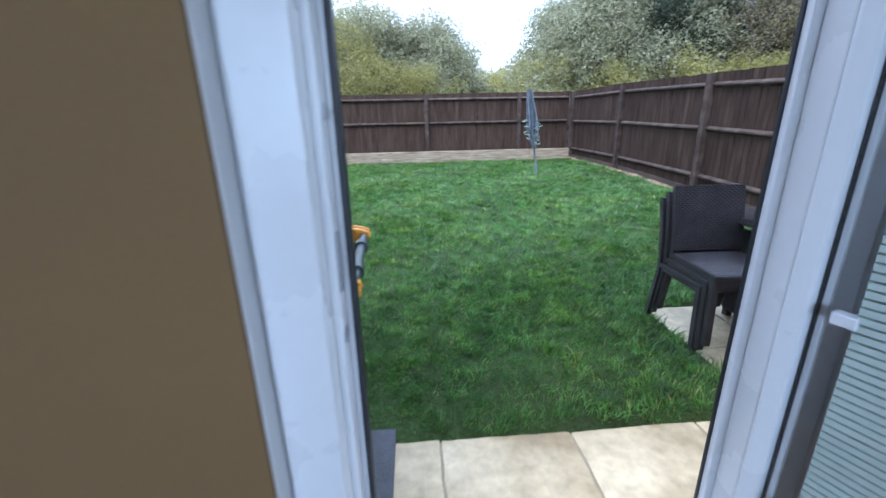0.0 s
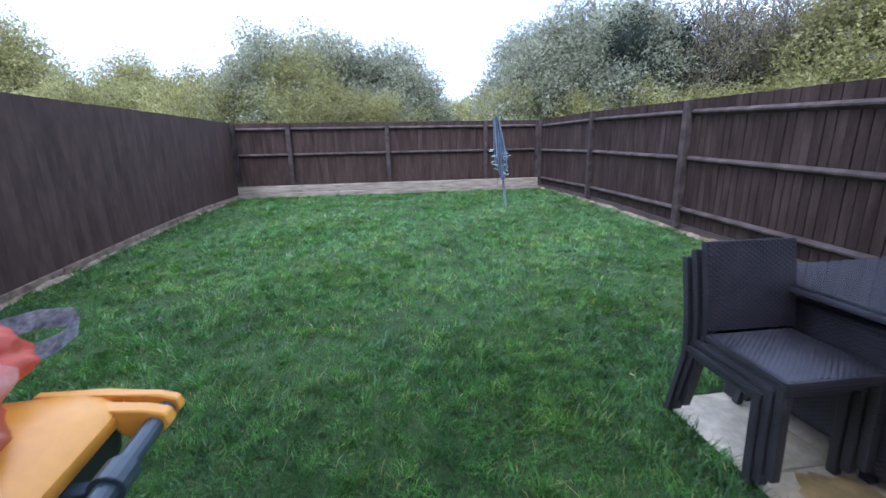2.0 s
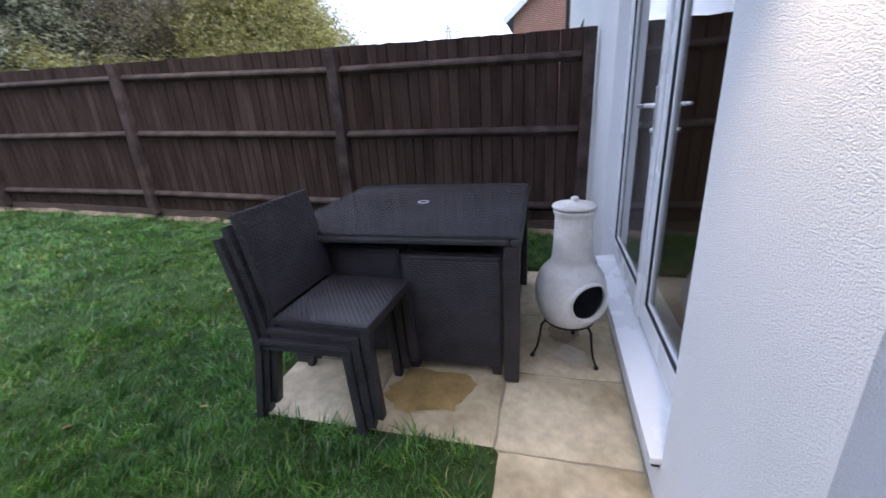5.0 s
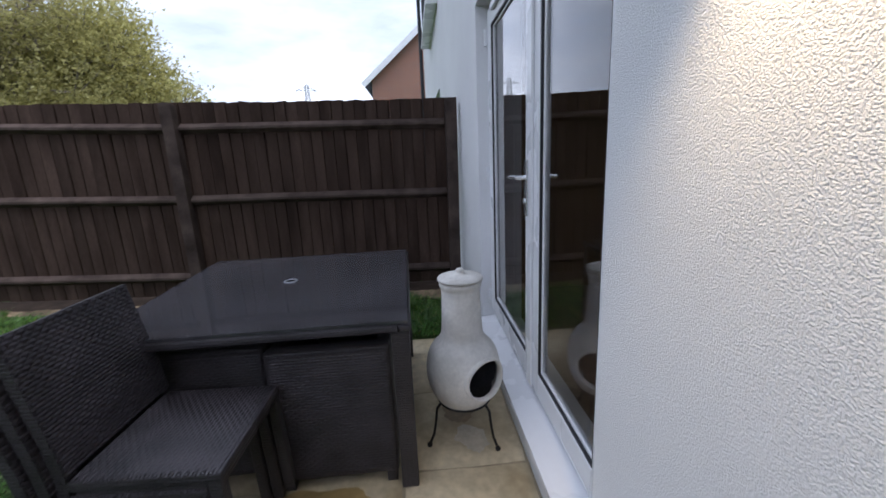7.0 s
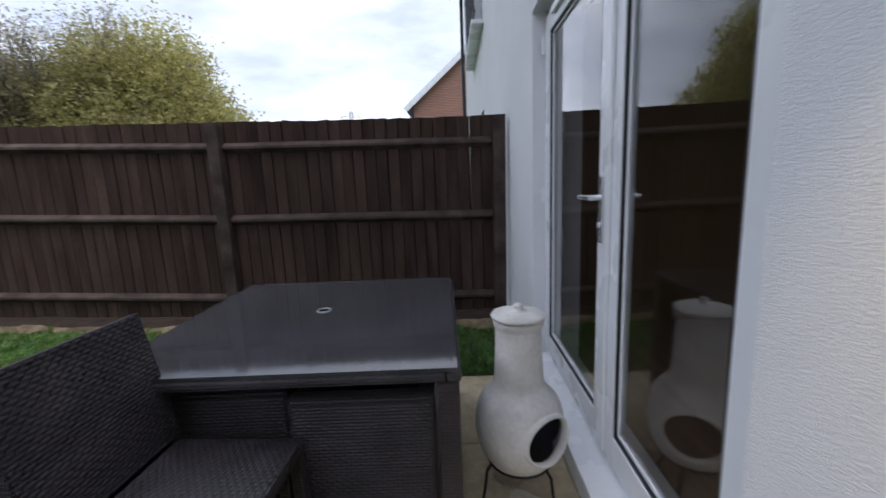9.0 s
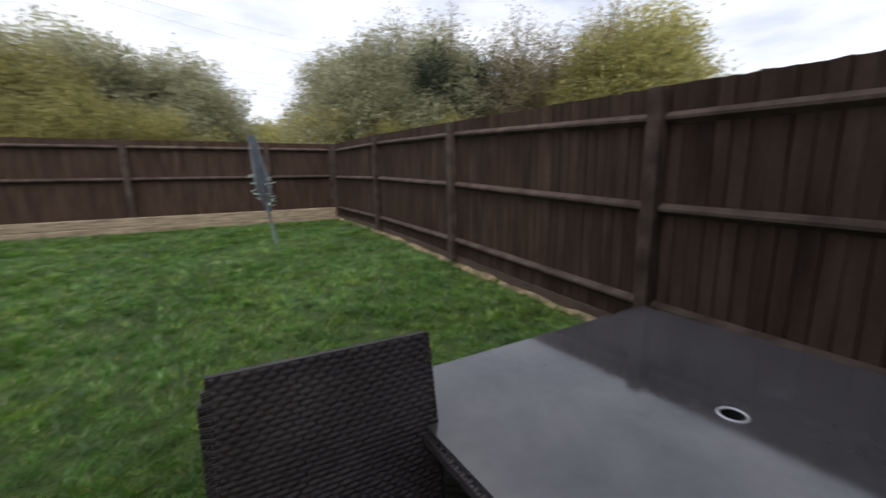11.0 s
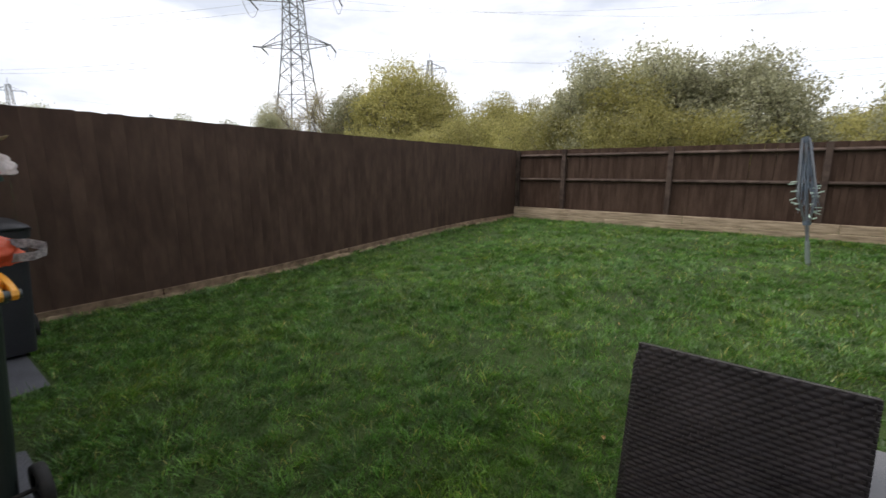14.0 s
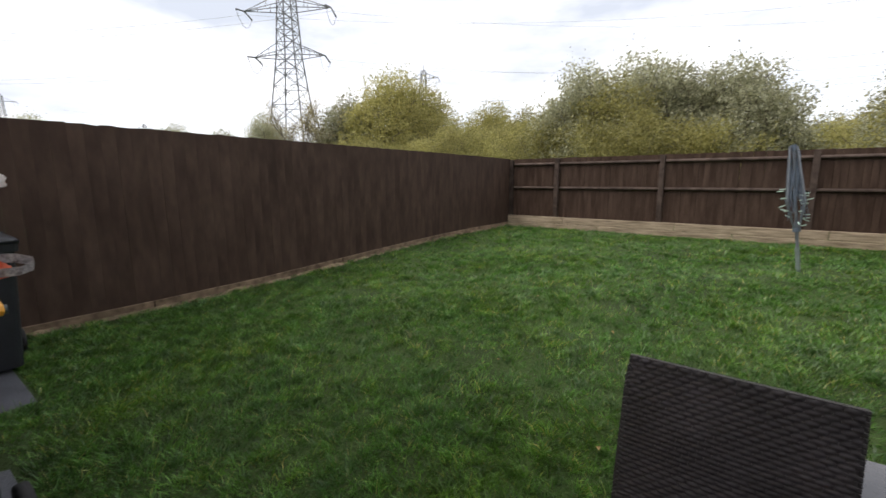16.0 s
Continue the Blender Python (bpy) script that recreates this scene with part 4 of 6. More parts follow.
def wheelie_bin(at, rz, label, body_mat, lid_mat):
    """Two-wheeled bin, its own +x is the back with handle and wheels."""
    b = thing("wheelie_bin", label, "bin", "bins by the house", at=at, rz=rz)
    bm = bmesh.new()
    chain = ((0.03, 0.235, 0.235, -0.02), (0.925, 0.325, 0.275, 0.0), (0.932, 0.347, 0.292, 0.0), (0.988, 0.352, 0.296, 0.0), (0.9885, 0.33, 0.275, 0.0))
    for (z0, a0, b0, c0), (z1, a1, b1, c1) in zip(chain, chain[1:]):
        lo, hi = taper(bm, z0, z1, a0, b0, a1, b1, c0, c1)
        if z0 == 0.03:
            bm.faces.new(lo[::-1])
    bmesh.ops.remove_doubles(bm, verts=bm.verts, dist=0.0004)
    part("body", bm, body_mat, b, smooth=False)
    bm = bmesh.new()
    lo, hi = taper(bm, 0.992, 1.012, 0.362, 0.302, 0.360, 0.300)
    for k in range(9):
        u = k / 8
        z0, z1 = 1.012 + 0.055 * math.sin(u * 1.35), 1.012 + 0.055 * math.sin((u + 0.125) * 1.35)
        f0, f1 = 1 - 0.55 * u ** 1.6, 1 - 0.55 * (u + 0.125) ** 1.6
        l3, h3 = taper(bm, z0, z1, 0.360 * f0, 0.300 * f0, 0.360 * f1, 0.300 * f1, rad=0.06 * f0 + 0.02)
    bm.faces.new(h3), bm.faces.new(lo[::-1])
    bmesh.ops.remove_doubles(bm, verts=bm.verts, dist=0.004)
    lid = part("lid", bm, lid_mat, b, "curved plastic lid with hinge arms", smooth=True)
    for s in (-1, 1):
        prof = [(0.22, 1.034), (0.32, 1.025), (0.40, 1.012), (0.43, 1.0), (0.436, 0.98), (0.41, 0.958), (0.365, 0.965), (0.355, 0.996), (0.22, 1.0)]
        for y0, y1 in ((s * 0.235, s * 0.262), (s * 0.280, s * 0.30)):
            bm = bmesh.new()
            fa, fb_ = [bm.verts.new((x, y0, z)) for x, z in prof], [bm.verts.new((x, y1, z)) for x, z in prof]
            for i in range(len(prof)):
                j = (i + 1) % len(prof)
                bm.faces.new((fa[i], fa[j], fb_[j], fb_[i]))
            bm.faces.new(fa), bm.faces.new(fb_[::-1])
            bmesh.ops.bevel(bm, geom=list(bm.edges), offset=0.003, segments=1, affect="EDGES")
            part("hinge_arm", bm, lid_mat, lid)
    bm = bmesh.new()
    rod(bm, (0.41, -0.31, 0.982), (0.41, 0.31, 0.982), 0.016, seg=14)
    for y in (-0.12, 0.12):
        rod(bm, (0.41, y - 0.02, 0.982), (0.41, y + 0.02, 0.982), 0.024, seg=14)
        box(bm, 0.33, y - 0.012, 0.94, 0.41, y + 0.012, 0.978, 0.004)
    part("handle_bar", bm, BARM, b, "round handle bar behind the lid")
    bm = bmesh.new()
    rod(bm, (0.235, -0.285, 0.10), (0.235, 0.285, 0.10), 0.010, seg=10)
    part("axle", bm, IRON, b)
    for s in (-1, 1):
        w = new("wheel")
        w.parent = b
        bm = bmesh.new()
        lathe(bm, [(0.06, -0.02), (0.094, -0.022), (0.10, -0.012), (0.10, 0.012), (0.094, 0.022), (0.06, 0.02)], 32, pose(0.235, s * 0.295, 0.10, 90))
        part("tyre", bm, TYRE, w, smooth=True)
        bm = bmesh.new()
        lathe(bm, [(0.0, -0.012), (0.03, -0.014), (0.06, -0.008), (0.061, 0.008), (0.03, 0.014), (0.0, 0.012)], 24, pose(0.235, s * 0.295, 0.10, 90))
        part("rim", bm, BINK, w)
    return b


BX, BY = -0.465, 1.168
first = wheelie_bin((BX, BY, 0.017), 3.0, "dark green wheelie bin with an orange-yellow lid on the patio", BING, BINY)
second = wheelie_bin((-2.5, 1.56, 0.017), 180.0, "black-grey wheelie bin standing beside the fence", BINK, BINK)
for b in (first, second):
    b.scale = (1, 1, 0.965)
rb = thing("recycling_box", "dark green plastic recycling box resting on a bin lid", "box", at=(-2.42, 1.5, 1.05), rz=3)
bm = bmesh.new()
lo, hi = taper(bm, 0.0, 0.27, 0.27, 0.19, 0.31, 0.225, rad=0.03)
bm.faces.new(lo[::-1])
lo, hi = taper(bm, 0.27, 0.30, 0.335, 0.245, 0.335, 0.245, rad=0.03)
taper(bm, 0.268, 0.27, 0.31, 0.225, 0.335, 0.245, rad=0.03)
l4, h4 = taper(bm, 0.30, 0.301, 0.335, 0.245, 0.30, 0.21, rad=0.03)
taper(bm, 0.02, 0.301, 0.26, 0.18, 0.30, 0.21, rad=0.03)
part("body", bm, mat("green_box_plastic", (0.012, 0.05, 0.038), 0.45, spread=0.2, bump=0.05), rb)

PAPER = mat("white_label_paper", (0.62, 0.64, 0.62), 0.6, spread=0.1, bump=0.05)
for z, w in ((0.185, 0.07), (0.165, 0.055), (0.145, 0.07)):
    bm = bmesh.new()
    box(bm, 0.2985, 0.02 - w / 2, z - 0.004, 0.3025, 0.02 + w / 2, z + 0.004, 0.0, None)
    part("label_bar", bm, PAPER, rb, "worn white print on the box")
bm = bmesh.new()
box(bm, 0.3075, -0.025, 0.855, 0.312, 0.01, 0.872, 0.001)
part("sticker", bm, PAPER, first, "torn white sticker")

# grey textured mats under the bins
MAT = mat("grey_textured_rubber", (0.075, 0.078, 0.09), 0.7, spread=0.25, scale=8, fine=90, bump=0.9, dist=0.006)
for x0, y0, x1, y1 in ((-0.95, 0.93, 0.0, 1.50), (-3.0, 1.05, -1.55, 1.73)):
    bm = bmesh.new()
    box(bm, x0, y0, 0.0, x1, y1, 0.017, 0.004)
    tagged(part("rubber_mat", bm, MAT), "grey textured rubber mat lying under a wheelie bin", "mat", "mats under the bins")

# recycling sacks
def cloth(name, base, back, see=0.35):
    m = mat(name, base, 0.45, spread=0.15, scale=7, fine=38, bump=0.9, dist=0.012, tint=back, spec=0.4)
    n, l = m.node_tree.nodes, m.node_tree.links
    b = n["Principled BSDF"]
    out = n["Material Output"]
    tr, mx = n.new("ShaderNodeBsdfTranslucent"), n.new("ShaderNodeMixShader")
    tr.inputs["Color"].default_value = (*back, 1)
    mx.inputs[0].default_value = see
    l.new(b.outputs[0], mx.inputs[1]), l.new(tr.outputs[0], mx.inputs[2]), l.new(mx.outputs[0], out.inputs["Surface"])
    return m


RED = cloth("red_woven_sack", (0.66, 0.085, 0.03), (0.78, 0.19, 0.10))
PINK = cloth("red_sack_over_white_plastic", (0.68, 0.12, 0.05), (0.82, 0.46, 0.36), 0.2)
for nd_ in PINK.node_tree.nodes:
    if nd_.type == "VALTORGB":
        nd_.color_ramp.elements[0].position, nd_.color_ramp.elements[1].position = 0.44, 0.56
FILM = cloth("white_plastic_film", (0.78, 0.74, 0.74), (0.84, 0.80, 0.79), 0.5)
STRAP = mat("grey_black_webbing", (0.30, 0.31, 0.34), 0.5, spread=0.6, scale=60, fine=150, bump=0.4, dist=0.002)


def lump(sx, sy, sz, seed, crease=0.16, flat=0.35):
    """A slumped, creased sack: a sphere flattened below, with folds."""
    bm = bmesh.new()
    bmesh.ops.create_icosphere(bm, subdivisions=5, radius=1.0)
    for v in bm.verts:
        p = v.co.copy()
        q = p * 1.7 + Vector((seed * 3.1, seed * 1.7, 0))
        d = 1 + 0.22 * noise.noise(q) + crease * 0.6 * (abs(noise.noise(q * 1.6 + Vector((5, 1, seed)))) * 1.6 - 0.4) + 0.035 * (1 - abs(noise.noise(q * 4.5)) * 2.2)
        p *= d
        if p.z < -flat:
            p.z = -flat + 0.04 * noise.noise(q * 4)
        v.co = Vector((p.x * sx, p.y * sy, (p.z + flat) * sz))
    return bm


def strap(bm, pts, w, up_v):
    """A flat webbing band through points."""
    prev = None
    for p in pts:
        p = Vector(p)
        c = [bm.verts.new(p + Vector(up_v) * s + Vector((0, 0, t))) for s, t in ((-w / 2, 0), (w / 2, 0), (w / 2, 0.003), (-w / 2, 0.003))]
        if prev:
            for i in range(4):
                bm.faces.new((prev[i], prev[(i + 1) % 4], c[(i + 1) % 4], c[i]))
        prev = c


sk = thing("recycling_sack", "red woven recycling sack slumped on the orange bin lid", "bag", "recycling sacks", at=(BX - 0.015, BY + 0.02, 1.022), rz=12)
part("sack", lump(0.32, 0.27, 0.15, 2), PINK, sk, smooth=True)
bm = lump(0.16, 0.19, 0.10, 5, 0.22)
bmesh.ops.translate(bm, verts=bm.verts, vec=(0.12, 0.17, 0.005))
part("sack_flap", bm, RED, sk, "crumpled bright red flap", smooth=True)
bm = lump(0.27, 0.22, 0.15, 8, 0.22, 0.2)
for v in bm.verts:
    if v.co.z > 0.12:
        v.co.x += (v.co.z - 0.12) * 0.9
bmesh.ops.translate(bm, verts=bm.verts, vec=(0.06, -0.11, 0.085))
part("inner_plastic", bm, FILM, sk, "translucent white plastic bunched out of the sack", smooth=True)
bm = bmesh.new()
strap(bm, [(0.15, 0.18, 0.035), (0.22, 0.27, 0.03), (0.27, 0.34, 0.035), (0.29, 0.375, 0.05), (0.285, 0.375, 0.07), (0.25, 0.34, 0.085), (0.20, 0.27, 0.09), (0.14, 0.19, 0.08)], 0.034, (0.25, 0.1, 0.95))
part("carry_strap", bm, STRAP, sk, "grey and black webbing carry strap")
bm = bmesh.new()
strap(bm, [(-0.2, 0.20, 0.15), (-0.05, 0.235, 0.165), (0.08, 0.25, 0.13), (0.2, 0.25, 0.09)], 0.03, (0.0, 0.7, 0.5))
part("edge_binding", bm, mat("black_binding", (0.02, 0.02, 0.025), 0.7, spread=0.3), sk)
s2 = thing("recycling_sack", "red and white recycling sack heaped on the green box", "bag", "recycling sacks", at=(-2.36, 1.48, 1.353), rz=-5)
part("sack", lump(0.30, 0.26, 0.27, 11, 0.2), PINK, s2, smooth=True)
bm = lump(0.26, 0.14, 0.09, 14, 0.25)
bmesh.ops.translate(bm, verts=bm.verts, vec=(0.0, 0.12, 0.25))
part("sack_flap", bm, RED, s2, "crumpled bright red flap", smooth=True)
bm = lump(0.10, 0.12, 0.13, 17, 0.25)
bmesh.ops.translate(bm, verts=bm.verts, vec=(0.12, 0.24, 0.01))
part("inner_plastic", bm, FILM, s2, "translucent white plastic hanging out", smooth=True)
bm = bmesh.new()
box(bm, 0.06, 0.25, 0.10, 0.20, 0.40, 0.106, 0.001, pose(0, 0, 0.03, 18, -8, 6))
part("card_sheet", bm, mat("brown_cardboard", (0.42, 0.33, 0.20), 0.8, spread=0.15), s2, "pale cardboard sheet poking out")

# wall lamp above the render
wlamp = thing("wall_lamp", "small black cylinder down-light fixed to the rendered wall", "wall lamp")
bm = bmesh.new()
lathe(bm, [(0.0, 2.03), (0.045, 2.03), (0.048, 2.02), (0.048, 1.885), (0.044, 1.88), (0.040, 1.885), (0.040, 1.94), (0.0, 1.94)], 28, Matrix.Translation((1.20, 0.985, 0)))
part("shade", bm, IRON, wlamp, smooth=True)
boxpart("bracket", (1.165, WY + 0.001, 1.92, 1.235, 0.94, 1.99), IRON, wlamp)

# ---- neighbour's windows in the same white wall ----
nd = thing("window_upper", "white framed upper window with a dark juliet railing", "window", kind="structure")
bead_frame("window_frame", 6.92, 8.88, 3.32, 5.18, 0.80, 0.07, 0.07, UPVC, nd)
bm = bmesh.new()
box(bm, 6.99, 0.745, 3.39, 8.81, 0.757, 5.11)
part("pane", bm, GLASS, nd).visible_shadow = False
bm = bmesh.new()
box(bm, 6.7, WY + 0.001, 3.26, 9.1, WY + 0.16, 3.31, 0.005)
part("window_sill", bm, UPVC, nd)
DARKM = mat("dark_grey_metal", (0.03, 0.033, 0.037), 0.45, 0.4, spread=0.2, bump=0.05)
bm = bmesh.new()
for z in (3.42, 4.35):
    box(bm, 6.75, WY + 0.10, z, 9.05, WY + 0.13, z + 0.035, 0.003)
for x in (6.77, 9.02):
    box(bm, x - 0.015, WY + 0.001, 4.34, x + 0.015, WY + 0.13, 4.37)
part("railing_frame", bm, DARKM, nd)
for k in range(21):
    bm = bmesh.new()
    rod(bm, (6.8 + k * 0.11, WY + 0.115, 3.45), (6.8 + k * 0.11, WY + 0.115, 4.36), 0.008, seg=6)
    part("baluster", bm, DARKM, nd)
n2 = thing("door_neighbour", "white framed glazed doors of the next house", "door", kind="structure")
bead_frame("door_frame", 6.92, 8.88, 0.16, 2.24, 0.80, 0.07, 0.07, UPVC, n2)
bm = bmesh.new()
box(bm, 7.86, 0.73, 0.24, 7.96, 0.805, 2.17, 0.004)
part("mullion", bm, UPVC, n2)
bm = bmesh.new()
box(bm, 6.99, 0.745, 0.23, 8.81, 0.757, 2.17)
part("pane", bm, GLASS, n2).visible_shadow = False
bm = bmesh.new()
rod(bm, (HX1 - 0.12, WY + 0.07, 0.0), (HX1 - 0.12, WY + 0.07, HZ), 0.045, seg=12)
tagged(part("downpipe", bm, DARKM), "black rainwater downpipe at the house corner", "downpipe")

# ---- far houses ----
BRICK = bpy.data.materials.new("red_brick_wall")
BRICK.use_nodes = True
bn, blk = BRICK.node_tree.nodes, BRICK.node_tree.links
bt, bco, bsx, bmp = bn.new("ShaderNodeTexBrick"), bn.new("ShaderNodeTexCoord"), bn.new("ShaderNodeSeparateXYZ"), bn.new("ShaderNodeCombineXYZ")
bt.inputs["Color1"].default_value, bt.inputs["Color2"].default_value, bt.inputs["Mortar"].default_value = (0.30, 0.12, 0.07, 1), (0.23, 0.09, 0.06, 1), (0.38, 0.33, 0.28, 1)
bt.inputs["Scale"].default_value, bt.inputs["Brick Width"].default_value, bt.inputs["Row Height"].default_value, bt.inputs["Mortar Size"].default_value = 1.0, 0.225, 0.075, 0.008
blk.new(bco.outputs["Object"], bsx.inputs[0]), blk.new(bsx.outputs["Y"], bmp.inputs["X"]), blk.new(bsx.outputs["Z"], bmp.inputs["Y"]), blk.new(bmp.outputs["Vector"], bt.inputs["Vector"])
blk.new(bt.outputs["Color"], bn["Principled BSDF"].inputs["Base Color"])
bn["Principled BSDF"].inputs["Roughness"].default_value = 0.85
SLATE = mat("grey_slate_roof", (0.16, 0.17, 0.19), 0.7, spread=0.3, scale=2, fine=14, bump=0.5, dist=0.02, stretch=(1, 1, 3))


def brick_house(at, rz, w, d, eave, rise, label, wallm=None):
    """Gabled house; its own -x side carries the gable, depth along +x."""
    h = thing("house", label, "house", "houses beyond the fences", at=at, rz=rz)
    bm = bmesh.new()
    a = [bm.verts.new(p) for p in ((0, -w / 2, 0), (0, w / 2, 0), (0, w / 2, eave), (0, 0, eave + rise), (0, -w / 2, eave))]
    b = [bm.verts.new((d, v.co.y, v.co.z)) for v in a]
    bm.faces.new(a), bm.faces.new(b[::-1])
    for i in range(5):
        bm.faces.new((a[i], a[(i + 1) % 5], b[(i + 1) % 5], b[i]))
    part("wall", bm, wallm or BRICK, h)
    for s in (-1, 1):
        bm = bmesh.new()
        k = 1 + 0.4 / (w / 2)
        q = [bm.verts.new(p) for p in ((-0.3, s * w / 2 * k, eave - rise * (k - 1) + 0.06), (d + 0.3, s * w / 2 * k, eave - rise * (k - 1) + 0.06), (d + 0.3, 0, eave + rise + 0.06), (-0.3, 0, eave + rise + 0.06))]
        bm.faces.new(q)
        bmesh.ops.solidify(bm, geom=list(bm.faces), thickness=0.12)
        part("roof", bm, SLATE, h)
        bm = bmesh.new()
        L = math.hypot(w / 2 * k, rise * k)
        box(bm, -0.33, 0, -0.13, -0.28, L, 0.12, 0.0, Matrix.Translation((0, 0, eave + rise)) @ (pose(0, 0, 0, -math.degrees(math.atan2(rise, w / 2)), 0, 0) if s > 0 else pose(0, 0, 0, 0, 0, 180) @ pose(0.61, 0, 0, -math.degrees(math.atan2(rise, w / 2)), 0, 0)))
        part("bargeboard", bm, UPVC, h)
    win_ = new("window")
    win_.parent = h
    bm = bmesh.new()
    box(bm, -0.05, -0.6, 2.9, -0.01, 0.6, 4.1, 0.0)
    part("pane", bm, mat("dark_window_glass", (0.03, 0.035, 0.04), 0.1, spread=0.1, bump=0), win_)
    bm = bmesh.new()
    for dd in ((-0.7, 2.8, -0.6, 4.2), (0.6, 2.8, 0.7, 4.2), (-0.6, 2.8, 0.6, 2.9), (-0.6, 4.1, 0.6, 4.2), (-0.04, 2.9, 0.04, 4.1)):
        box(bm, -0.08, dd[0], dd[1], -0.02, dd[2], dd[3], 0.0)
    part("frame", bm, UPVC, win_)
    return h


brick_house((22.0, -1.4, 0), 0, 9.0, 9.0, 5.0, 3.9, "red brick gabled house beyond the fence")
brick_house((-20.5, -1.5, 0), 180, 9.0, 9.0, 4.9, 3.9, "brown brick gabled house beyond the fence")
brick_house((36.0, 0.6, 0), 0, 8.6, 8.0, 4.6, 3.0, "distant brick house with grey slate roof")

# ---- electricity pylons and cables ----
STEEL = mat("galvanised_pylon_steel", (0.16, 0.17, 0.18), 0.6, 0.3, spread=0.2, bump=0)
CER = mat("dark_insulator", (0.05, 0.05, 0.055), 0.4, spread=0.2, bump=0)
ARMZ, ARMW = (25.0, 33.0, 41.0), (6.7, 8.2, 5.6)


def half(z):
    return 4.3 - 2.6 * z / 25 if z < 25 else 1.7 - 0.95 * (z - 25) / 19


def pylon(at, rz, label):
    p = thing("pylon", label, "pylon", "electricity pylons", at=at, rz=rz)
    lv = [0, 6.5, 12.0, 16.2, 19.6, 22.5, 25, 27.2, 29.2, 31.1, 33, 35, 37, 39, 41, 44]
    bm = bmesh.new()
    for sx in (-1, 1):
        for sy in (-1, 1):
            bm = bmesh.new()
            for a, b in zip(lv, lv[1:]):
                rod(bm, (sx * half(a), sy * half(a), a), (sx * half(b), sy * half(b), b), 0.13, seg=4)
            part("leg", bm, STEEL, p)
    bm = bmesh.new()
    rod(bm, (0, 0, 43.5), (0, 0, 47), 0.1, seg=4)
    part("peak", bm, STEEL, p)
    bm = bmesh.new()
    for a, b in zip(lv, lv[1:]):
        ha, hb = half(a), half(b)
        for s in (-1, 1):
            for t in (-1, 1):
                rod(bm, (t * ha, s * ha, a), (-t * hb, s * hb, b), 0.06, seg=4)
                rod(bm, (s * ha, t * ha, a), (s * hb, -t * hb, b), 0.06, seg=4)
        for s in (-1, 1):
            rod(bm, (-hb, s * hb, b), (hb, s * hb, b), 0.06, seg=4), rod(bm, (s * hb, -hb, b), (s * hb, hb, b), 0.06, seg=4)
    part("bracing", bm, STEEL, p)
    for z, w in zip(ARMZ, ARMW):
        for s in (-1, 1):
            bm = bmesh.new()
            h = half(z)
            tip = (s * w, 0, z + 0.1)
            for sy in (-1, 1):
                rod(bm, (s * h, sy * h, z), tip, 0.08, seg=4), rod(bm, (s * half(z + 2), sy * half(z + 2), z + 2), tip, 0.07, seg=4)
                for k in (0.33, 0.66):
                    u = s * (h + (w - h) * k)
                    rod(bm, (u, sy * h * (1 - k), z + 0.05), (u, sy * half(z + 2) * (1 - k), z + 2 - 1.9 * k), 0.05, seg=4)
            part("cross_arm", bm, STEEL, p)
            bm = bmesh.new()
            for sy in (-1, 1):
                rod(bm, tip, (s * w, sy * 2.6, z - 0.5), 0.14, seg=6)
            for k in range(8):
                u0, u1 = -1 + k / 4, -1 + (k + 1) / 4
                rod(bm, (s * w, 2.6 * u0, z - 0.5 - 2.2 * (1 - u0 * u0)), (s * w, 2.6 * u1, z - 0.5 - 2.2 * (1 - u1 * u1)), 0.04, seg=4)
            part("insulator", bm, CER, p)
    return p


P1 = (-67.6, 50.1, -1.0)
first = pylon((*P1,), 30, "grey steel lattice electricity pylon behind the fence")
def far(az, d):
    return (1.95 + d * math.sin(radians(az)), 1.23 + d * math.cos(radians(az)))
P2 = (*far(-38.1, 165), -1.0)
for (x, y), rz in ((far(-38.1, 165), 20), (far(-81.5, 300), 60), (far(-70.7, 385), 40), (far(77.0, 262), -60), (far(70.1, 345), -70)):
    copy_thing(first, pose(x, y, -1.0, 0, 0, rz))
cb = thing("overhead_cables", "thin grey overhead power cables across the sky", "cable", kind="stuff")
bm = bmesh.new()
def cable(a, b, sag, r):
    a, b = Vector(a), Vector(b)
    n = 26
    pts = [a.lerp(b, k / n) - Vector((0, 0, sag * 4 * (k / n) * (1 - k / n))) for k in range(n + 1)]
    for p, q in zip(pts, pts[1:]):
        rod(bm, p, q, r, seg=3, cap=False)
for (px, py, pz), rz, ends in ((P1, 30, ((60, 128), (-190, -30))), (P2, 20, ((150, 190), (-260, 70)))):
    for z, w in list(zip(ARMZ, ARMW))[:2]:
        for s in (-1, 1):
            tx, ty = px + s * w * math.cos(radians(rz)), py + s * w * math.sin(radians(rz))
            for ex, ey in ends:
                cable((tx, ty, z - 1.5), (ex + s * w * 0.5, ey + s * w, z + 2), 5.0, 0.022 if px == P1[0] else 0.035)
# pale grey makes the cables faint against the bright sky
part("cable", bm, mat("pale_faint_cable", (0.42, 0.43, 0.45), 0.6, spread=0.1, bump=0), cb)

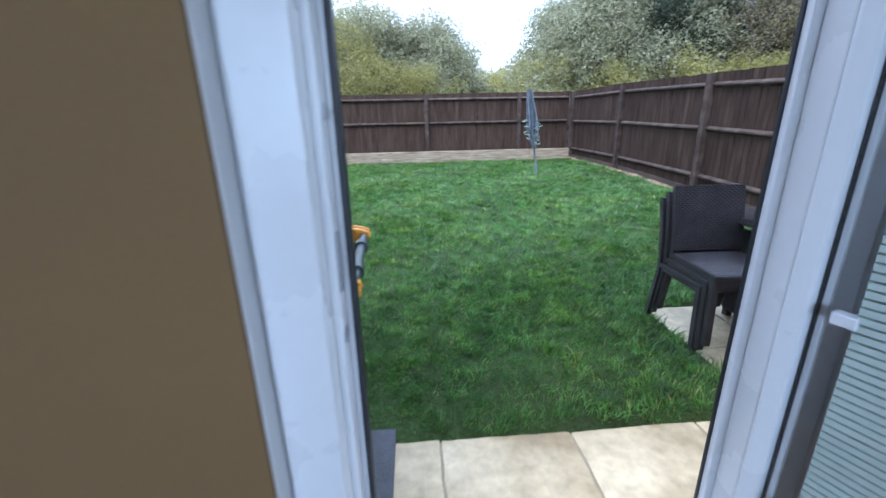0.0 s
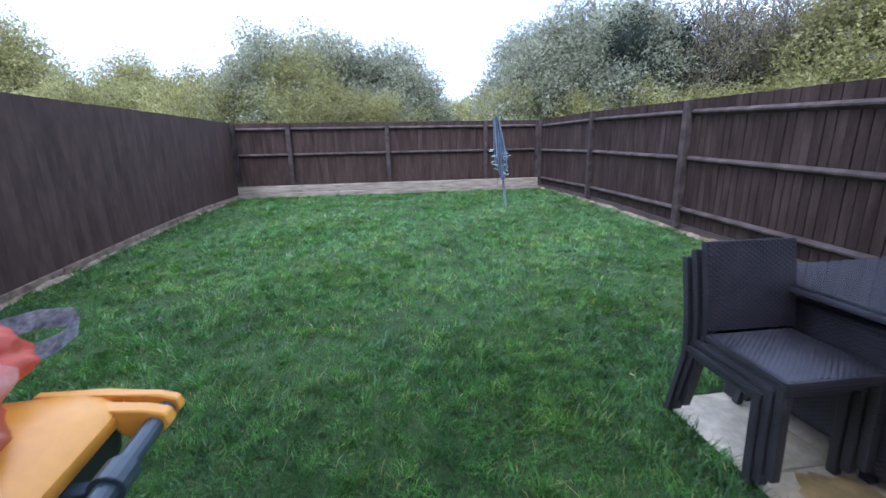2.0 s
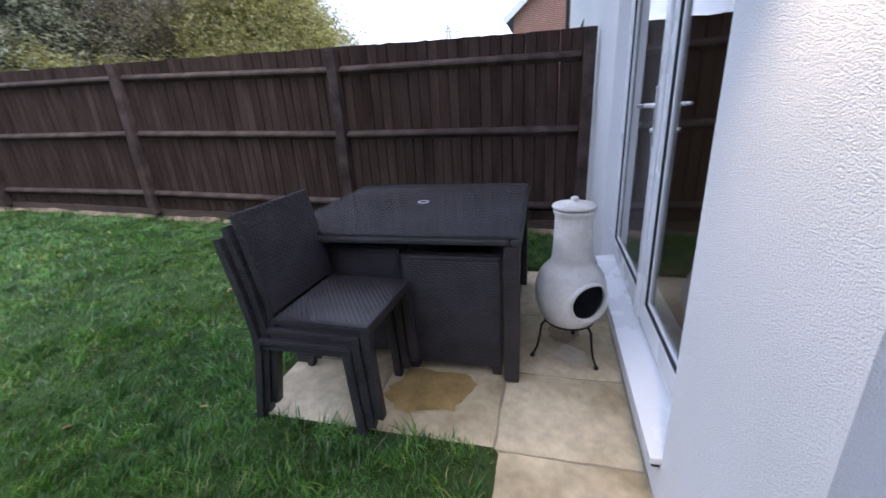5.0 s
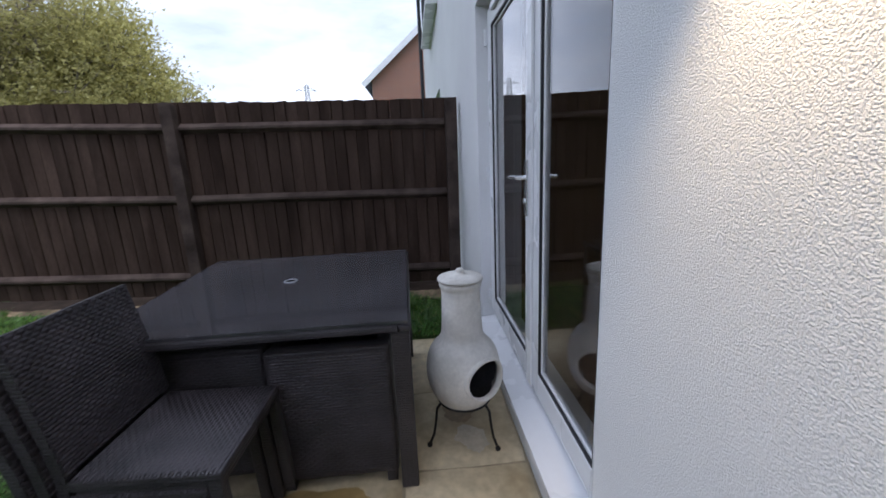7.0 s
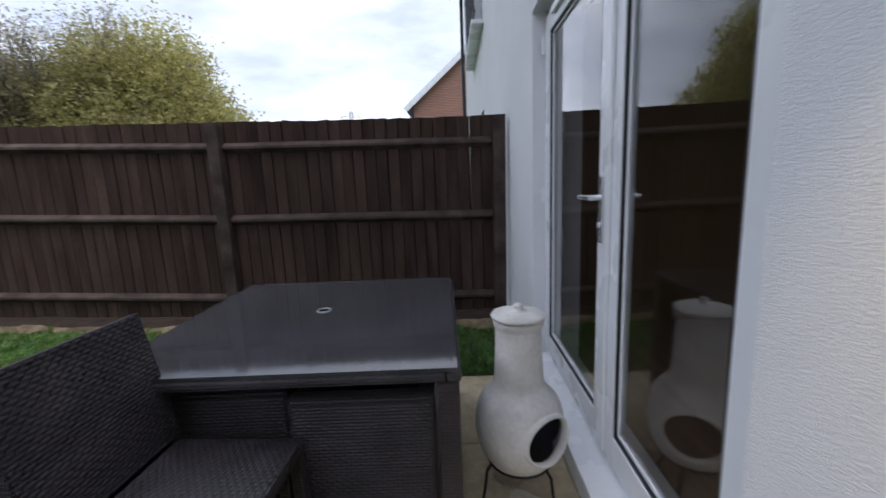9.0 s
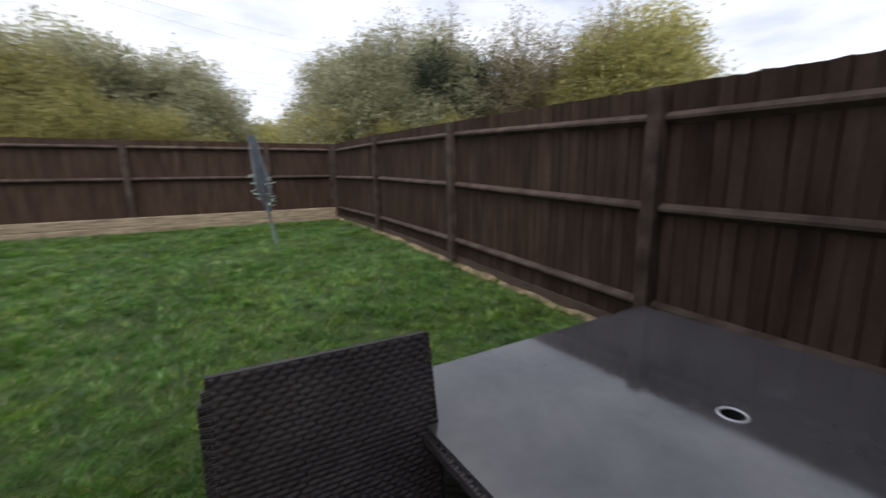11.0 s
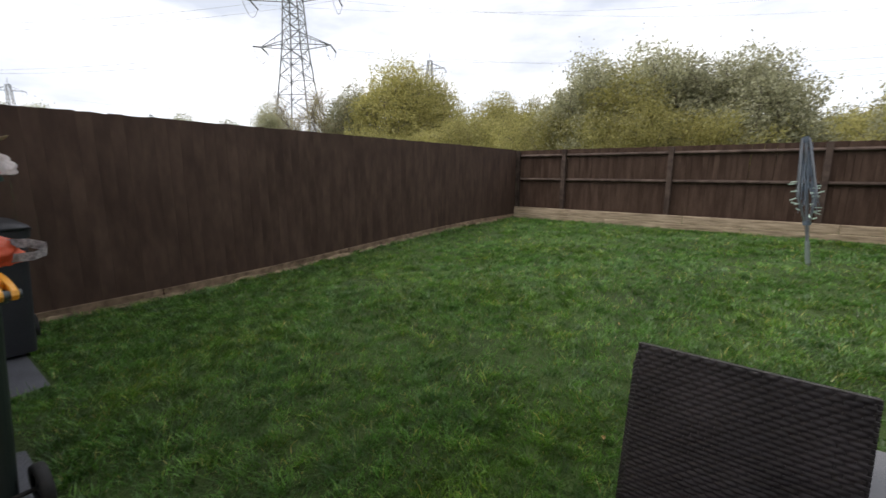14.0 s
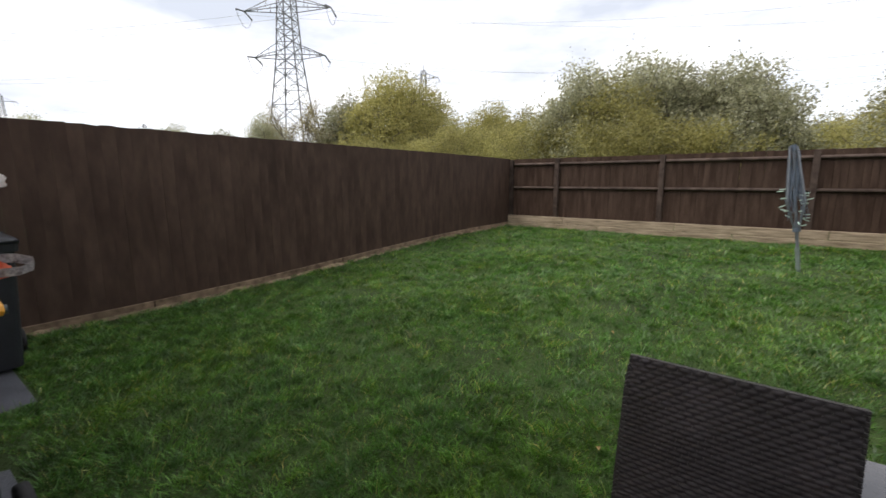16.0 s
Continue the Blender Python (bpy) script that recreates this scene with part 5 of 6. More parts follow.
# ---- trees and shrubs ----
def leaf_mat(name, base, tint):
    m = bpy.data.materials.new(name)
    m.use_nodes = True
    n, l = m.node_tree.nodes, m.node_tree.links
    b, out = n["Principled BSDF"], n["Material Output"]
    geo, ramp, info = n.new("ShaderNodeNewGeometry"), n.new("ShaderNodeValToRGB"), n.new("ShaderNodeObjectInfo")
    ramp.color_ramp.elements[0].color, ramp.color_ramp.elements[1].color = (*[c * 0.55 for c in base], 1), (*tint, 1)
    e = ramp.color_ramp.elements.new(0.5)
    e.color = (*base, 1)
    l.new(geo.outputs["Random Per Island"], ramp.inputs["Fac"])
    hs, mr = n.new("ShaderNodeHueSaturation"), n.new("ShaderNodeMapRange")
    mr.inputs["To Min"].default_value, mr.inputs["To Max"].default_value = 0.8, 1.2
    l.new(info.outputs["Random"], mr.inputs["Value"]), l.new(mr.outputs["Result"], hs.inputs["Value"]), l.new(ramp.outputs["Color"], hs.inputs["Color"])
    l.new(hs.outputs["Color"], b.inputs["Base Color"])
    b.inputs["Roughness"].default_value, b.inputs["Specular IOR Level"].default_value = 0.55, 0.35
    tr, mx = n.new("ShaderNodeBsdfTranslucent"), n.new("ShaderNodeMixShader")
    l.new(hs.outputs["Color"], tr.inputs["Color"])
    mx.inputs[0].default_value = 0.62
    l.new(b.outputs[0], mx.inputs[1]), l.new(tr.outputs[0], mx.inputs[2]), l.new(mx.outputs[0], out.inputs["Surface"])
    return m


BARK = mat("grey_brown_bark", (0.15, 0.13, 0.105), 0.9, spread=0.35, scale=4, fine=25, stretch=(1, 1, 0.3), bump=0.6, dist=0.02)
L_GREY = leaf_mat("grey_green_willow_leaf", (0.36, 0.36, 0.22), (0.53, 0.525, 0.37))
L_YEL = leaf_mat("olive_yellow_leaf", (0.39, 0.365, 0.13), (0.52, 0.48, 0.20))
L_DARK = leaf_mat("dark_ivy_leaf", (0.04, 0.062, 0.04), (0.075, 0.105, 0.07))
L_BRN = leaf_mat("thin_autumn_leaf", (0.33, 0.285, 0.16), (0.44, 0.39, 0.24))


def leaves_mesh(pts, size, seed, droop=0.3):
    """Small pointed leaves at the points, as one mesh."""
    r = np.random.RandomState(seed)
    n = len(pts)
    d = r.normal(size=(n, 3))
    d[:, 2] -= droop
    d /= np.linalg.norm(d, axis=1)[:, None]
    s = np.cross(d, r.normal(size=(n, 3)))
    s /= np.linalg.norm(s, axis=1)[:, None]
    L = size * r.uniform(0.6, 1.4, n)[:, None]
    w = L * r.uniform(0.5, 0.8, n)[:, None]
    v = np.stack([pts, pts + d * L * 0.7 + s * w * 0.6, pts + d * L - s * w * 0.3], 1).reshape(-1, 3)
    me = bpy.data.meshes.new("crown")
    me.vertices.add(n * 3), me.loops.add(n * 3), me.polygons.add(n)
    me.vertices.foreach_set("co", v.astype(np.float32).ravel())
    me.loops.foreach_set("vertex_index", np.arange(n * 3, dtype=np.int32))
    me.polygons.foreach_set("loop_start", np.arange(0, n * 3, 3, dtype=np.int32))
    me.update()
    me.validate()
    return me


def make_tree(name, label, category, h, spread, leafm, seed, n_leaf, size, stems=4, low=0.12, open_=0.5, droop=0.3):
    """Several stems forking into limbs and twigs; leaves gather in clumps along the twigs."""
    r = random.Random(seed)
    t = thing(name, label, category, "trees beyond the fence")
    bm = bmesh.new()
    tips = []
    def grow(p, d, length, rad, level):
        n = 3
        q = p
        for k in range(n):
            d2 = (d + Vector((r.uniform(-1, 1), r.uniform(-1, 1), r.uniform(-0.35, 0.55))) * 0.20).normalized()
            e = q + d2 * length / n
            rod(bm, q, e, rad * (1 - 0.22 * k), rad * (1 - 0.22 * (k + 1)), seg=6 if level < 2 else 4, cap=False)
            q, d = e, d2
            if level >= 2:
                tips.append((q.copy(), length))
            if level < 3:
                for _ in range(2 if level else 1):
                    b = (d + Vector((r.uniform(-1, 1), r.uniform(-1, 1), r.uniform(-0.3, 0.7))) * 0.85).normalized()
                    grow(q, b, length * r.uniform(0.5, 0.68), rad * 0.55, level + 1)
        tips.append((q.copy(), length))
    for k in range(stems):
        a = 2 * math.pi * (k + r.uniform(-0.3, 0.3)) / stems
        lean = r.uniform(0.15, 0.55) * spread
        grow(Vector((0.15 * math.cos(a), 0.15 * math.sin(a), 0)), Vector((lean * math.cos(a), lean * math.sin(a), 1)).normalized(), h * r.uniform(0.42, 0.56), h * 0.016, 0)
    zmax = max(p.z for p, _ in tips)
    k = h * 0.96 / zmax
    for v in bm.verts:
        v.co *= k
    part("trunk", bm, BARK, t)
    rr = np.random.RandomState(seed)
    tp = np.array([[*(p * k)] for p, _ in tips if p.z * k > low * h])
    wt = rr.uniform(open_, 1.0, len(tp)) ** 1.5
    wt /= wt.sum()
    idx = rr.choice(len(tp), n_leaf, p=wt)
    sig = h * 0.030 * rr.uniform(0.5, 1.5, len(tp))[idx][:, None]
    pts = tp[idx] + rr.normal(size=(n_leaf, 3)) * sig * np.array([1, 1, 0.8])
    pts[:, 2] = np.maximum(pts[:, 2], 0.15)
    me = leaves_mesh(pts, size, seed, droop)
    me.materials.append(leafm)
    ob = new("crown", me)
    ob.parent = t
    return t


def lobed_tree(name, label, h, wide, leafm, seed, n_leaf, size, lobes=46, base=0.10, loose=0.08):
    """A bushy willow: many stems from the ground, each ending in a rounded clump of leaves; clumps make up an uneven dome."""
    r = random.Random(seed)
    rr = np.random.RandomState(seed)
    t = thing(name, label, "tree", "trees beyond the fence")
    bm = bmesh.new()
    cs, rs_ = [], []
    for k in range(lobes):
        a = 2.39996 * k + r.uniform(-0.3, 0.3)
        e = (k + 0.5) / lobes
        elev = math.asin(min(1.0, e))
        q = r.uniform(0.55, 0.92)
        c = Vector((wide * h * q * math.cos(a) * math.cos(elev), wide * h * q * math.sin(a) * math.cos(elev), base * h + (1 - base) * h * 0.86 * (0.18 + 0.82 * math.sin(elev)) * r.uniform(0.72, 1.0)))
        lr = h * r.uniform(0.085, 0.15)
        cs.append(c), rs_.append(lr)
        foot = Vector((0.06 * h * math.cos(a) * r.random(), 0.06 * h * math.sin(a) * r.random(), 0))
        m1 = foot.lerp(c, 0.35) + Vector((r.uniform(-1, 1), r.uniform(-1, 1), 1.2)) * 0.03 * h
        m2 = foot.lerp(c, 0.7) + Vector((r.uniform(-1, 1), r.uniform(-1, 1), 0.8)) * 0.03 * h
        tip = c + Vector((r.uniform(-1, 1), r.uniform(-1, 1), r.uniform(0, 1))) * lr * 0.8
        for p, q2, ra, rb2 in ((foot, m1, 0.010, 0.008), (m1, m2, 0.008, 0.005), (m2, c, 0.005, 0.003), (c, tip, 0.003, 0.001)):
            rod(bm, p, q2, ra * h, rb2 * h, seg=5, cap=False)
        for _ in range(5):
            d = Vector((r.uniform(-1, 1), r.uniform(-1, 1), r.uniform(-0.3, 1))).normalized()
            rod(bm, m2.lerp(c, r.uniform(0.4, 1)), c + d * lr * r.uniform(0.7, 1.1), 0.0022 * h, 0.0008 * h, seg=3, cap=False)
    part("trunk", bm, BARK, t)
    ca, ra = np.array([[*c] for c in cs]), np.array(rs_)
    w = ra ** 2 * rr.uniform(0.6, 1.3, lobes)
    idx = rr.choice(lobes, n_leaf, p=w / w.sum())
    d = rr.normal(size=(n_leaf, 3))
    d /= np.linalg.norm(d, axis=1)[:, None]
    d[:, 2] = d[:, 2] * 0.8 + 0.12
    rad = ra[idx] * (0.62 + 0.42 * rr.uniform(0, 1, n_leaf) ** 0.7)
    spray = rr.uniform(0, 1, n_leaf) < loose
    rad = np.where(spray, ra[idx] * rr.uniform(0.95, 1.45, n_leaf), rad)
    wob = 1 + 0.18 * np.sin(d[:, 0] * 7 + idx) * np.sin(d[:, 1] * 6 + idx * 2) + 0.12 * np.sin(d[:, 2] * 9 + idx * 3)
    pts = ca[idx] + d * (rad * wob)[:, None]
    pts[:, 2] = np.maximum(pts[:, 2], 0.1)
    me = leaves_mesh(pts, size, seed, 0.25)
    me.materials.append(leafm)
    ob = new("crown", me)
    ob.parent = t
    return t


def shrub(name, label, h, rad, leafm, seed, n_leaf, size):
    r = np.random.RandomState(seed)
    t = thing(name, label, "shrub", "shrubs beyond the fence")
    rl_ = random.Random(seed)
    bm = bmesh.new()
    ends = []
    for k in range(46):
        a, e = rl_.uniform(0, 6.28), rl_.uniform(0.35, 1.5)
        L = h * rl_.uniform(0.55, 1.0)
        d = Vector((math.cos(a) * math.cos(e) * rad / h * 1.3, math.sin(a) * math.cos(e) * rad / h * 1.3, math.sin(e)))
        rod(bm, (0, 0, 0), d * L, 0.03, 0.008, seg=4, cap=False)
        ends += [d * L * f for f in (0.5, 0.65, 0.8, 0.92, 1.0)]
    part("trunk", bm, BARK, t)
    ends = np.array([[*e] for e in ends])
    pts = ends[r.randint(0, len(ends), n_leaf)] + r.normal(size=(n_leaf, 3)) * h * 0.06
    pts[:, 2] = np.maximum(pts[:, 2], 0.05)
    me = leaves_mesh(pts, size, seed, 0.0)
    me.materials.append(leafm)
    ob = new("crown", me)
    ob.parent = t
    return t


KINDS = {
    "g": lobed_tree("willow_tree", "grey-green bushy willow tree beyond the rear fence", 7.0, 0.40, L_GREY, 11, 40000, 0.122, 60),
    "w": lobed_tree("willow_tree", "tall grey-green willow with a loose crown", 8.5, 0.30, L_GREY, 23, 38000, 0.122, 54, 0.15, 0.25),
    "y": lobed_tree("willow_tree", "olive-yellow autumn willow beyond the fence", 7.5, 0.37, L_YEL, 37, 40000, 0.122, 60, 0.12, 0.2),
    "t": make_tree("bare_tree", "half-bare tree with thin brown autumn leaves", "tree", 8.5, 0.9, L_BRN, 41, 22000, 0.09, 5, open_=0.05),
    "i": make_tree("ivy_tree", "slim tree wrapped in dark green ivy", "tree", 7.0, 0.35, L_DARK, 53, 26000, 0.085, 3),
    "b": shrub("shrub", "low olive-yellow shrub behind the fence", 4.2, 2.6, L_YEL, 61, 30000, 0.105),
}
BASEH = {"g": 7.0, "w": 8.5, "y": 7.5, "t": 8.5, "i": 7.0, "b": 4.2}
used = set()
rt_ = random.Random(77)
# kind, bearing, distance, height: how the tree line stands round the garden
TREES = (("g", -14.4, 24, 6.8), ("g", -7.8, 25, 7.2), ("w", -3.6, 25, 6.6), ("g", 1.6, 25, 6.6), ("y", -11.0, 23, 5.9), ("y", -17.5, 26, 5.6), ("y", -21.5, 29, 5.8), ("b", -26, 31, 6.2), ("b", -31, 34, 6.0), ("b", -35.5, 36, 5.8),
         ("b", 5.5, 27, 4.6), ("b", 9.5, 31, 4.6), ("b", 12.5, 29, 4.9), ("g", 15.5, 26, 5.9), ("w", 18.5, 24, 8.1), ("g", 21.5, 22, 7.9), ("w", 24.5, 23, 8.6), ("t", 28.5, 23, 9.4), ("w", 31.5, 21, 8.4), ("i", 36.0, 20.5, 6.9), ("t", 38.5, 22, 8.6),
         ("t", 43.0, 21, 8.4), ("t", 41.0, 23, 8.0), ("t", 46.5, 21.5, 8.4), ("t", 50.0, 21.5, 8.6), ("y", 52.5, 20, 7.6), ("y", 55.8, 20.5, 8.3),
         ("y", -41.5, 48, 12.5), ("y", -37.0, 47, 11.0), ("w", -47.5, 50, 10.2), ("t", -51.8, 50, 11.8), ("w", -57.5, 55, 8.6), ("b", -44.5, 37, 5.3), ("b", -49.0, 40, 5.0), ("b", -39.5, 36, 5.0), ("y", -33.0, 42, 6.2), ("y", -28.0, 38, 7.6), ("b", -24.0, 27, 5.2), ("b", -18.5, 23, 4.9),
         ("b", -53.0, 44, 4.9), ("b", -9.0, 21, 4.6), ("b", -2.0, 22, 4.4), ("b", 18.0, 21, 4.8), ("b", 25.0, 20, 3.9), ("b", 32.0, 19, 3.9), ("b", 39.5, 19, 3.7), ("b", 46.5, 19, 3.8), ("b", 53.5, 18.5, 4.4), ("g", -62.5, 90, 10.0), ("g", -68.0, 120, 13.5), ("g", -79.5, 110, 12.5), ("g", -74.5, 160, 15.0), ("g", -84.0, 105, 13.0), ("g", 7.5, 60, 7.5), ("g", 12.0, 64, 8.0))
for kind, az, d, h in TREES:
    x, y = 1.0 + d * math.sin(radians(az)), 1.2 + d * math.cos(radians(az))
    s = h / BASEH[kind] * (1.18 if az < 10 and kind in "gwy" else 1.03)
    m = pose(x, y, -0.06, 0, 0, rt_.uniform(0, 360))
    if kind in used:
        ob = copy_thing(KINDS[kind], m)
    else:
        ob = KINDS[kind]
        ob.matrix_basis = m
        used.add(kind)
    ob.scale = (s * rt_.uniform(0.92, 1.1), s * rt_.uniform(0.92, 1.1), s)

# ---- grass blades ----
def grass_mat():
    m = bpy.data.materials.new("grass_blade")
    m.use_nodes = True
    n, l = m.node_tree.nodes, m.node_tree.links
    b, out = n["Principled BSDF"], n["Material Output"]
    geo, ramp, co = n.new("ShaderNodeNewGeometry"), n.new("ShaderNodeValToRGB"), n.new("ShaderNodeTexCoord")
    ramp.color_ramp.elements[0].color, ramp.color_ramp.elements[1].color = (0.048, 0.124, 0.020, 1), (0.19, 0.335, 0.068, 1)
    e = ramp.color_ramp.elements.new(0.90)
    e.color = (0.118, 0.275, 0.047, 1)
    e = ramp.color_ramp.elements.new(0.96)
    e.color = (0.34, 0.31, 0.11, 1)
    l.new(geo.outputs["Random Per Island"], ramp.inputs["Fac"])
    nz, vr, mx2 = n.new("ShaderNodeTexNoise"), n.new("ShaderNodeValToRGB"), n.new("ShaderNodeMix")
    nz.inputs["Scale"].default_value, nz.inputs["Detail"].default_value = 6.5, 6
    l.new(co.outputs["Object"], nz.inputs["Vector"])
    vr.color_ramp.elements[0].position, vr.color_ramp.elements[0].color = 0.36, (0.50, 0.56, 0.52, 1)
    vr.color_ramp.elements[1].position, vr.color_ramp.elements[1].color = 0.64, (1.50, 1.42, 1.28, 1)
    l.new(nz.outputs["Fac"], vr.inputs["Fac"])
    mx2.data_type, mx2.blend_type, mx2.inputs[0].default_value = "RGBA", "MULTIPLY", 1.0
    l.new(ramp.outputs["Color"], mx2.inputs[6]), l.new(vr.outputs["Color"], mx2.inputs[7])
    nz2, vr2, mx3 = n.new("ShaderNodeTexNoise"), n.new("ShaderNodeValToRGB"), n.new("ShaderNodeMix")
    nz2.inputs["Scale"].default_value, nz2.inputs["Detail"].default_value = 1.25, 4
    l.new(co.outputs["Object"], nz2.inputs["Vector"]), l.new(nz2.outputs["Fac"], vr2.inputs["Fac"])
    vr2.color_ramp.elements[0].position, vr2.color_ramp.elements[0].color = 0.45, (0.95, 0.98, 1.05, 1)
    vr2.color_ramp.elements[1].position, vr2.color_ramp.elements[1].color = 0.68, (1.28, 1.07, 0.85, 1)
    mx3.data_type, mx3.blend_type, mx3.inputs[0].default_value = "RGBA", "MULTIPLY", 1.0
    l.new(mx2.outputs[2], mx3.inputs[6]), l.new(vr2.outputs["Color"], mx3.inputs[7])
    l.new(mx3.outputs[2], b.inputs["Base Color"])
    b.inputs["Roughness"].default_value, b.inputs["Specular IOR Level"].default_value = 0.34, 0.65
    tr, mx = n.new("ShaderNodeBsdfTranslucent"), n.new("ShaderNodeMixShader")
    l.new(mx3.outputs[2], tr.inputs["Color"])
    mx.inputs[0].default_value = 0.4
    l.new(b.outputs[0], mx.inputs[1]), l.new(tr.outputs[0], mx.inputs[2]), l.new(mx.outputs[0], out.inputs["Surface"])
    return m


def grass():
    r = np.random.RandomState(9)
    xs, ys, big, ox, oy, ch_, ca_ = [], [], [], [], [], [], []
    for y0, y1, dens, k in ((1.36, 3.2, 11000, 1.0), (3.2, 5.5, 6600, 1.15), (5.5, 8.0, 3200, 1.5), (8.0, YB - 0.12, 1700, 1.9), (0.95, 2.7, 5200, 1.0)):
        x0, x1 = (XL, XR) if y0 > 1 else (3.62, XR)
        per = 34
        nc = int((x1 - x0) * (y1 - y0) * dens / per)
        cx, cy = r.uniform(x0, x1, nc).repeat(per), r.uniform(y0, y1, nc).repeat(per)
        n = nc * per
        sg = (0.022 * k * r.uniform(0.6, 1.6, nc)).repeat(per)
        dx, dy = r.normal(size=n) * sg, r.normal(size=n) * sg
        loose = np.arange(n) % 3 == 0
        dx, dy = np.where(loose, r.uniform(-0.25, 0.25, n), dx), np.where(loose, r.uniform(-0.25, 0.25, n), dy)
        xs.append(np.clip(cx + dx, XL + 0.03, XR - 0.03)), ys.append(np.clip(cy + dy, 0.95, YB - 0.17)), big.append(np.full(n, k))
        ox.append(np.clip(dx / sg, -1.5, 1.5)), oy.append(np.clip(dy / sg, -1.5, 1.5)), ch_.append((0.45 + 1.35 * r.uniform(0, 1, nc) ** 1.6).repeat(per)), ca_.append(r.uniform(0, 6.28, nc).repeat(per))
    x, y, k = np.concatenate(xs), np.concatenate(ys), np.concatenate(big)
    ox, oy, ch_, ca_ = np.concatenate(ox), np.concatenate(oy), np.concatenate(ch_), np.concatenate(ca_)
    wob = 0.022 * np.sin(x * 9.0) + 0.016 * np.sin(x * 23 + 1) + 0.012 * np.sin(x * 51)
    wob2 = 0.022 * np.sin(y * 8.0) + 0.014 * np.sin(y * 27 + 2)
    pat = (y < 1.452 + wob) | ((x > 1.79 + wob2) & (x < 3.60) & (y < 2.605 + wob))
    pat |= (x > -3.04) & (x < -1.52) & (y < 1.75)
    pat |= (x > -0.98) & (x < 0.02) & (y < 1.52)
    keep = ~pat | ((x > 3.63) & (y < 2.6))
    x, y, k, ox, oy, ch_, ca_ = x[keep], y[keep], k[keep], ox[keep], oy[keep], ch_[keep], ca_[keep]
    n = len(x)
    s = np.clip((y - 3.0) / 6.5, 0, 1)
    z = 0.012 + 0.19 * s * s * (3 - 2 * s) - 0.004
    # wavy tuft field: height and lean
    f = np.sin(x * 2.1 + 1.3 * np.sin(y * 1.7)) * np.sin(y * 2.6 + 0.9 * np.sin(x * 2.9)) 
    f = 0.45 * f + 0.8 * np.sin(x * 11.0 + 2.0 * np.sin(y * 7.0)) * np.sin(y * 13.0 + 2.0 * np.sin(x * 9.0)) + 0.6 * np.sin(x * 23.0 + y * 6.0) * np.sin(y * 19.0 - x * 8.0)
    lx = 0.7 * ox + 1.3 * np.cos(ca_) + 0.5 * np.cos(1.2 * np.sin(x * 1.1 + y * 0.7)) + 0.4 * r.normal(size=n)
    ly = 0.7 * oy + 1.3 * np.sin(ca_) + 0.5 * np.sin(1.6 * np.sin(y * 2.3 - x * 1.9)) + 0.4 * r.normal(size=n)
    lean_a = np.arctan2(ly, lx)
    h = (0.027 + 0.007 * f) * ch_ * r.uniform(0.6, 1.4, n) * (0.85 + 0.25 * k)
    h = np.clip(h, 0.010, 0.095)
    w = 0.0026 * k * r.uniform(0.7, 1.4, n)
    b = h * r.uniform(0.5, 1.5, n)
    dx, dy = np.cos(lean_a), np.sin(lean_a)
    fa = r.uniform(0, 2 * np.pi, n)
    sx, sy = np.cos(fa) * w, np.sin(fa) * w
    p = np.stack([x, y, z], 1)
    d = np.stack([dx * b, dy * b, np.zeros(n)], 1)
    up_ = np.stack([np.zeros(n), np.zeros(n), h], 1)
    sd = np.stack([sx, sy, np.zeros(n)], 1)
